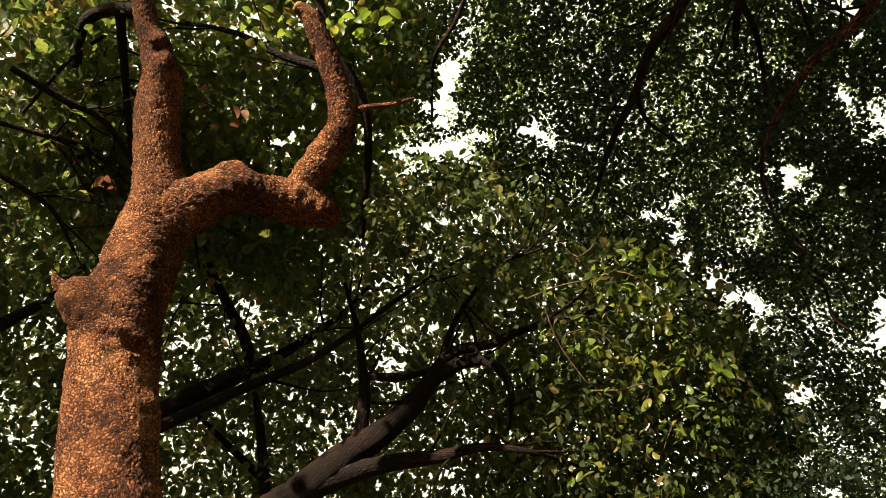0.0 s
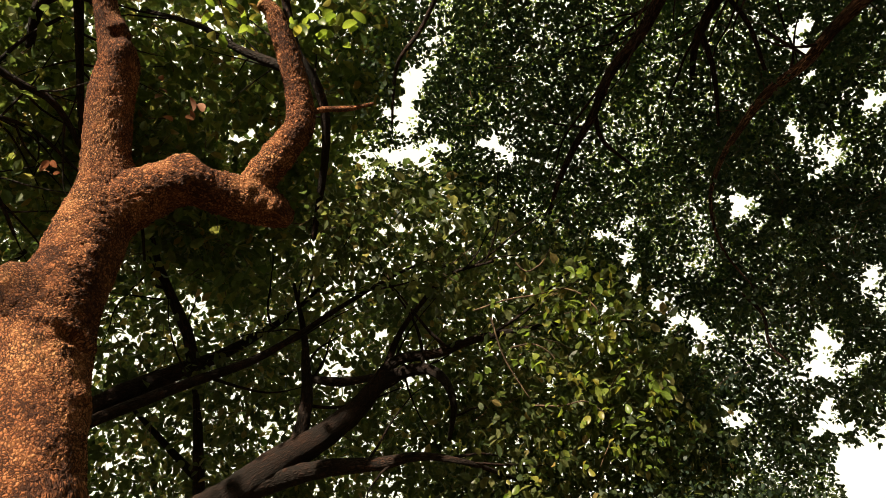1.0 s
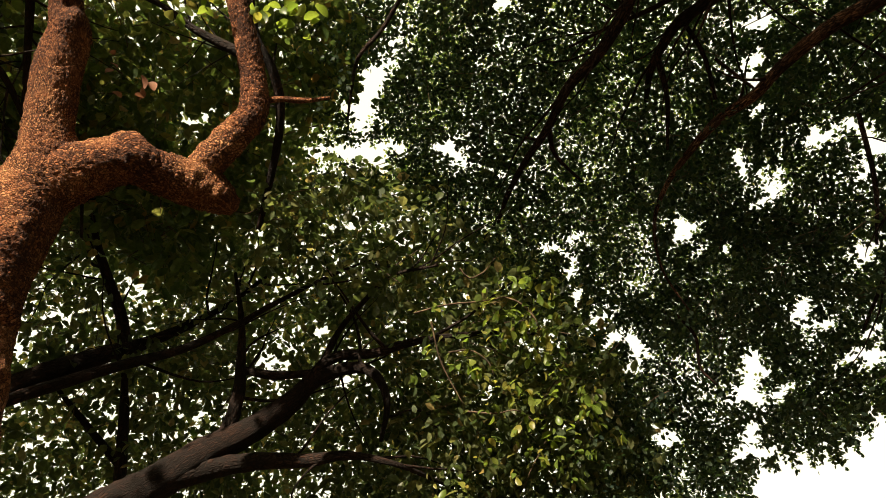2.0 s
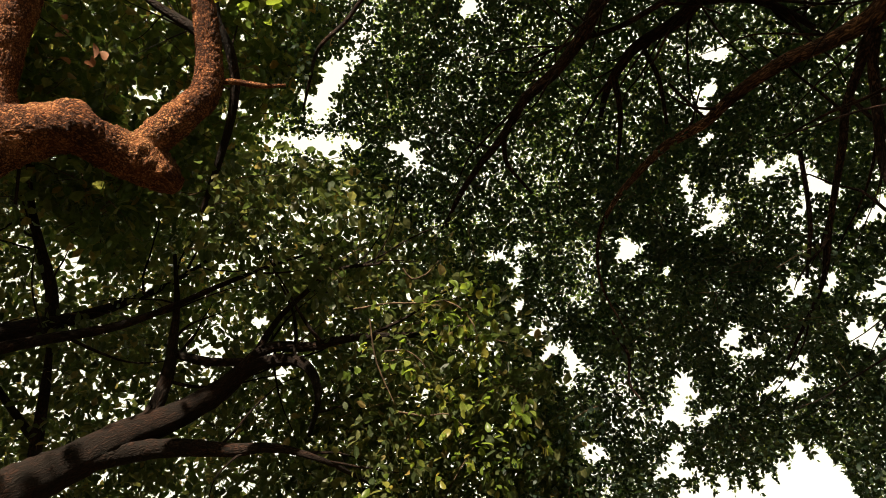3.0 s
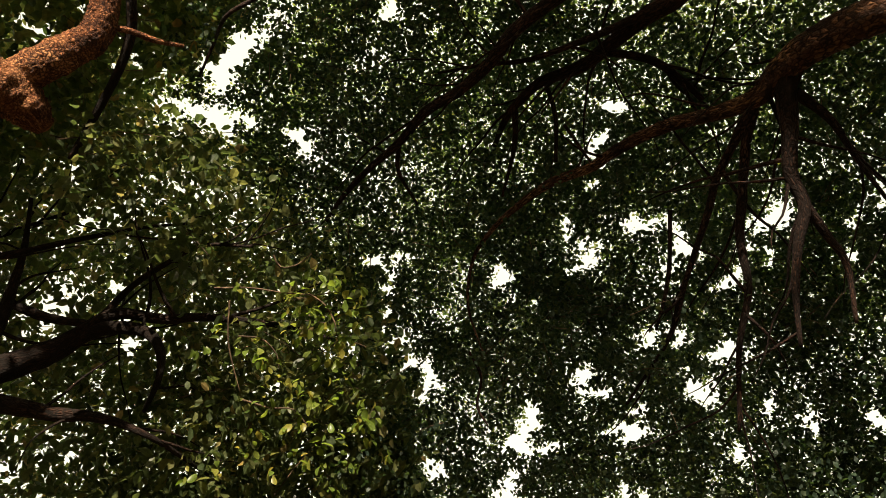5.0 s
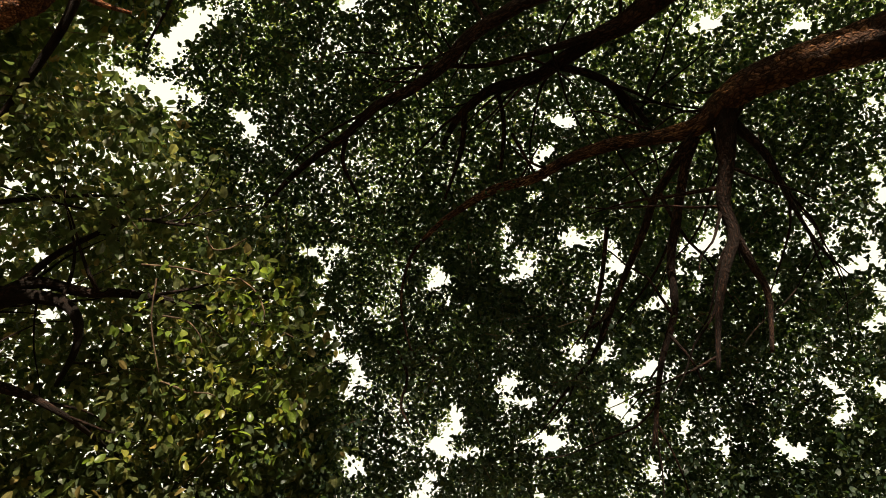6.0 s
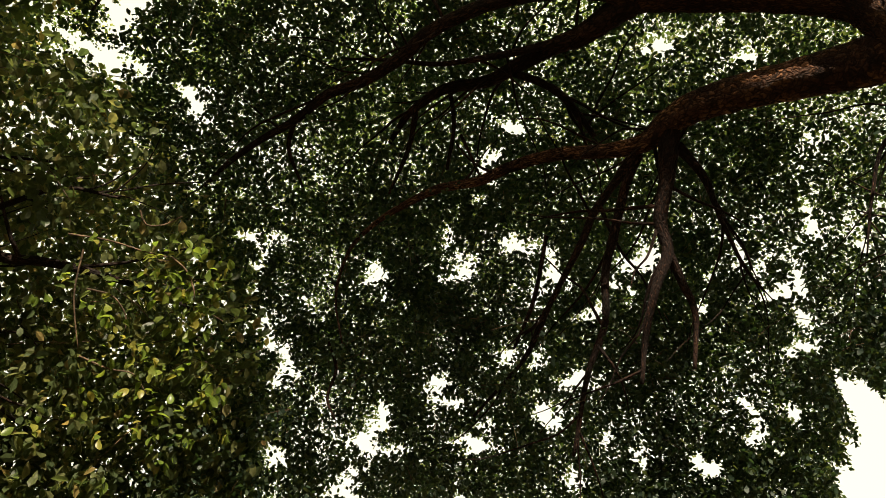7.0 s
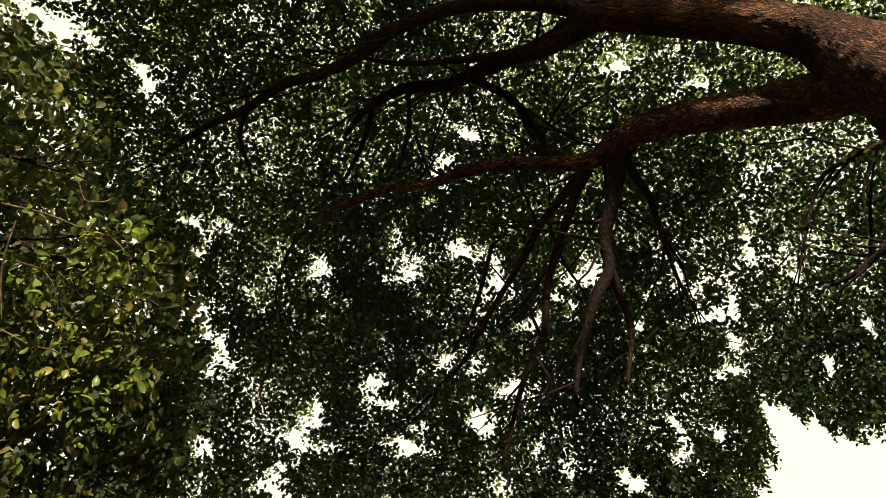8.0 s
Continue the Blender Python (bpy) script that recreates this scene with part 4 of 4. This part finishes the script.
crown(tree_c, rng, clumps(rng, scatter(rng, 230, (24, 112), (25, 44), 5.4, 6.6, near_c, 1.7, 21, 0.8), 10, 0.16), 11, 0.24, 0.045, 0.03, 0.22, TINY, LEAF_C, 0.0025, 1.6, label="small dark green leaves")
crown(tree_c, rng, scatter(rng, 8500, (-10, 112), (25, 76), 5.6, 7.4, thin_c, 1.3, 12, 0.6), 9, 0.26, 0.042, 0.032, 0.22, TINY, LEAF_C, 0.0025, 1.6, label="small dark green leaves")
crown(tree_c, rng, scatter(rng, 43000, (-10, 116), (25, 76), 8.2, 11.0, thin_c, 0.8, 2, 0.9), 10, 0.36, 0.047, 0.06, 0.2, FAR, LEAF_C_FAR, 0, 1.6, label="small green leaves with sunlight put into the colour")
# unseen leaf mass added above and behind the walker to shade tree C, trimmed to let sun past
over = np.stack([rng.uniform(-2.5, 8.0, 5200), rng.uniform(-6.5, 1.4, 5200), rng.uniform(7.8, 9.6, 5200)], 1)
over = over[(over[:, 1] > -4.6) | (over[:, 0] > 3.2)]
oa, oe, _ = polar(over)
over = over[(oe > 74) | (np.abs(oa - 40) > 78)]
crown(tree_c, rng, over, 10, 0.6, 0.19, 0.12, 0.1, SMALL, LEAF_C, 0.004, 0, label="small dark green leaves")
# tree B: thin in front of its limbs, dense behind them, and leaves with sunlight in their colour far back
def front_b(a, e):
    return inside_b(a, e) & ((a > 6) | (e > 46))


crown(tree_b, rng, scatter(rng, 1100, (-12, 28), (18, 58), 5.0, 5.5, front_b, 1.3, 4, 1.0), 9, 0.36, 0.084, 0.05, 0.3, BROAD, LEAF_B, 0.0035, label="olive-green leaves")
def thin_b(a, e):
    """Thins the crown high up towards its trunk, to fit the camera's view."""
    chance = 1 - 0.38 * np.clip((4 - a) / 8, 0, 1) * np.clip((e - 37) / 5, 0, 1)
    return inside_b(a, e) & (np.random.default_rng(4).uniform(size=len(a)) < chance)


crown(tree_b, rng, scatter(rng, 6400, (-60, 28), (18, 58), 5.6, 7.4, thin_b, 1.0, 5, 0.85), 10, 0.36, 0.080, 0.06, 0.3, BROAD, LEAF_B, 0.0035, label="olive-green leaves")
crown(tree_b, rng, scatter(rng, 10500, (-62, 28), (18, 58), 7.4, 10.5, inside_b, 0.7, 6, 0.8), 9, 0.46, 0.095, 0.07, 0.25, SMALL, LEAF_FAR, 0.004, label="yellow-green leaves with sunlight put into the colour")
crown(tree_b, rng, scatter(rng, 1000, (2, 28), (18, 39), 5.6, 7.4, inside_b, 1.2, 7, 0.5), 9, 0.36, 0.088, 0.06, 0.3, BROAD, LEAF_B, 0.0035, label="olive-green leaves")
# tree A
crown(tree_a, rng, scatter(rng, 2300, (-57, 2), (44, 69), 5.4, 7.0, inside_a, 1.2, 8, 1.1), 8, 0.40, 0.098, 0.06, 0.28, BROAD, LEAF_A, 0.0035, label="broad green leaves")
crown(tree_a, rng, scatter(rng, 2100, (-57, 2), (44, 69), 7.0, 9.0, inside_a, 1.0, 9, 1.0), 8, 0.46, 0.10, 0.07, 0.28, SMALL, LEAF_FAR, 0.0035, label="yellow-green leaves with sunlight put into the colour")
# unseen leaf mass added beyond the trunk to keep the sun off tree A's upper leaves
upper_shade = np.stack([rng.uniform(-6.2, -4.3, 270), rng.uniform(-2.6, 0.6, 270), rng.uniform(8.4, 9.7, 270)], 1)
crown(tree_a, rng, upper_shade, 8, 0.5, 0.17, 0.1, 0.2, SMALL, LEAF_A, 0.004, 0, label="broad green leaves")
# a second unseen mass, added to keep the sun off tree B's limbs
lower_shade = np.stack([rng.uniform(-5.2, -3.3, 430), rng.uniform(0.95, 2.1, 430), rng.uniform(4.6, 6.9, 430)], 1)
crown(tree_b, rng, lower_shade, 8, 0.4, 0.12, 0.08, 0.3, BROAD, LEAF_B, 0.004, 0, label="olive-green leaves")

# single leaves of tree B in hanging tufts at the edge of its crown, sunlight put into their colour
def leaf_tufts(tree, rng, tufts, each, az, el, near, far, size, material):
    me = leaf_mesh("leaf", FINE, np.zeros((1, 3)), np.eye(3)[None], np.ones(1), True)
    me.materials.append(material)
    a, e = rng.normal(az[0], az[1], tufts), rng.normal(el[0], el[1], tufts)
    ok = inside_b(a + 0.6, e)
    p = from_polar(a, e, rng.uniform(near, far, tufts))[ok]
    for q in p:
        lean = rng.normal(size=3) * 0.35
        for k in range(each):
            way = np.array((math.sin(k * 2.4) * 0.75, math.cos(k * 2.4) * 0.75, -0.55 - 0.35 * rng.uniform())) + lean + rng.normal(size=3) * 0.25
            m = basis(way[None], rng.normal(size=(1, 3)) * 0.5 + (0, -0.15, 1))[0]
            at = q + rng.normal(size=3) * size * 0.42
            ob = new("leaf", me)
            ob.parent = tree
            ob.matrix_basis = Matrix.Translation(Vector(at) - tree.location) @ Matrix(m.tolist()).to_4x4() @ Matrix.Scale(size * rng.uniform(0.55, 1.2), 4)


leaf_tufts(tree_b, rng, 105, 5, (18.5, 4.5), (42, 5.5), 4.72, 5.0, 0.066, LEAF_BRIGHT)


def leaf_whorl(tree, rng, at, n, size, material, label=""):
    """A handful of leaves round the end of a twig."""
    me = leaf_mesh("leaf", FINE, np.zeros((1, 3)), np.eye(3)[None], np.ones(1), True)
    me.materials.append(material)
    way = rng.normal(size=(n, 3)) + (0, -0.3, 0.1)
    t = basis(way, rng.normal(size=(n, 3)) * 0.4 + (0, 0, 1))
    p = np.array(at) + rng.normal(size=(n, 3)) * size * 0.5
    for q, m in zip(p, t):
        ob = new("leaf", me)
        ob.parent = tree
        ob.matrix_basis = Matrix.Translation(Vector(q) - tree.location) @ Matrix(m.tolist()).to_4x4() @ Matrix.Scale(size * rng.uniform(0.7, 1.2), 4)
        tagged(ob, label)


leaf_whorl(tree_a, rng, (-0.43, 1.99, 5.89), 9, 0.085, LEAF_BRIGHT, "young leaf in bright sun-tinted green")
leaf_whorl(tree_a, rng, (-0.32, 2.00, 5.95), 6, 0.085, LEAF_BRIGHT, "young leaf in bright sun-tinted green")
leaf_whorl(tree_a, rng, (-0.55, 1.95, 5.95), 8, 0.085, LEAF_BRIGHT, "young leaf in bright sun-tinted green")
leaf_whorl(tree_a, rng, (-0.95, 1.98, 5.87), 8, 0.085, LEAF_BRIGHT, "young leaf in bright sun-tinted green")
leaf_whorl(tree_a, rng, (-0.64, 1.99, 5.81), 6, 0.08, LEAF_BRIGHT, "young leaf in bright sun-tinted green")
leaf_whorl(tree_a, rng, (-1.16, 2.05, 6.01), 8, 0.09, LEAF_BRIGHT, "young leaf in bright sun-tinted green")
leaf_whorl(tree_a, rng, (-1.30, 2.48, 5.62), 5, 0.085, DEAD, "withered brown leaf")
leaf_whorl(tree_a, rng, (-1.45, 2.39, 5.74), 3, 0.075, DEAD, "withered brown leaf")
leaf_whorl(tree_a, rng, (-1.88, 2.49, 4.98), 4, 0.055, DEAD, "withered brown leaf")
leaf_whorl(tree_a, rng, (-1.89, 2.46, 4.99), 2, 0.06, DEAD, "withered brown leaf")
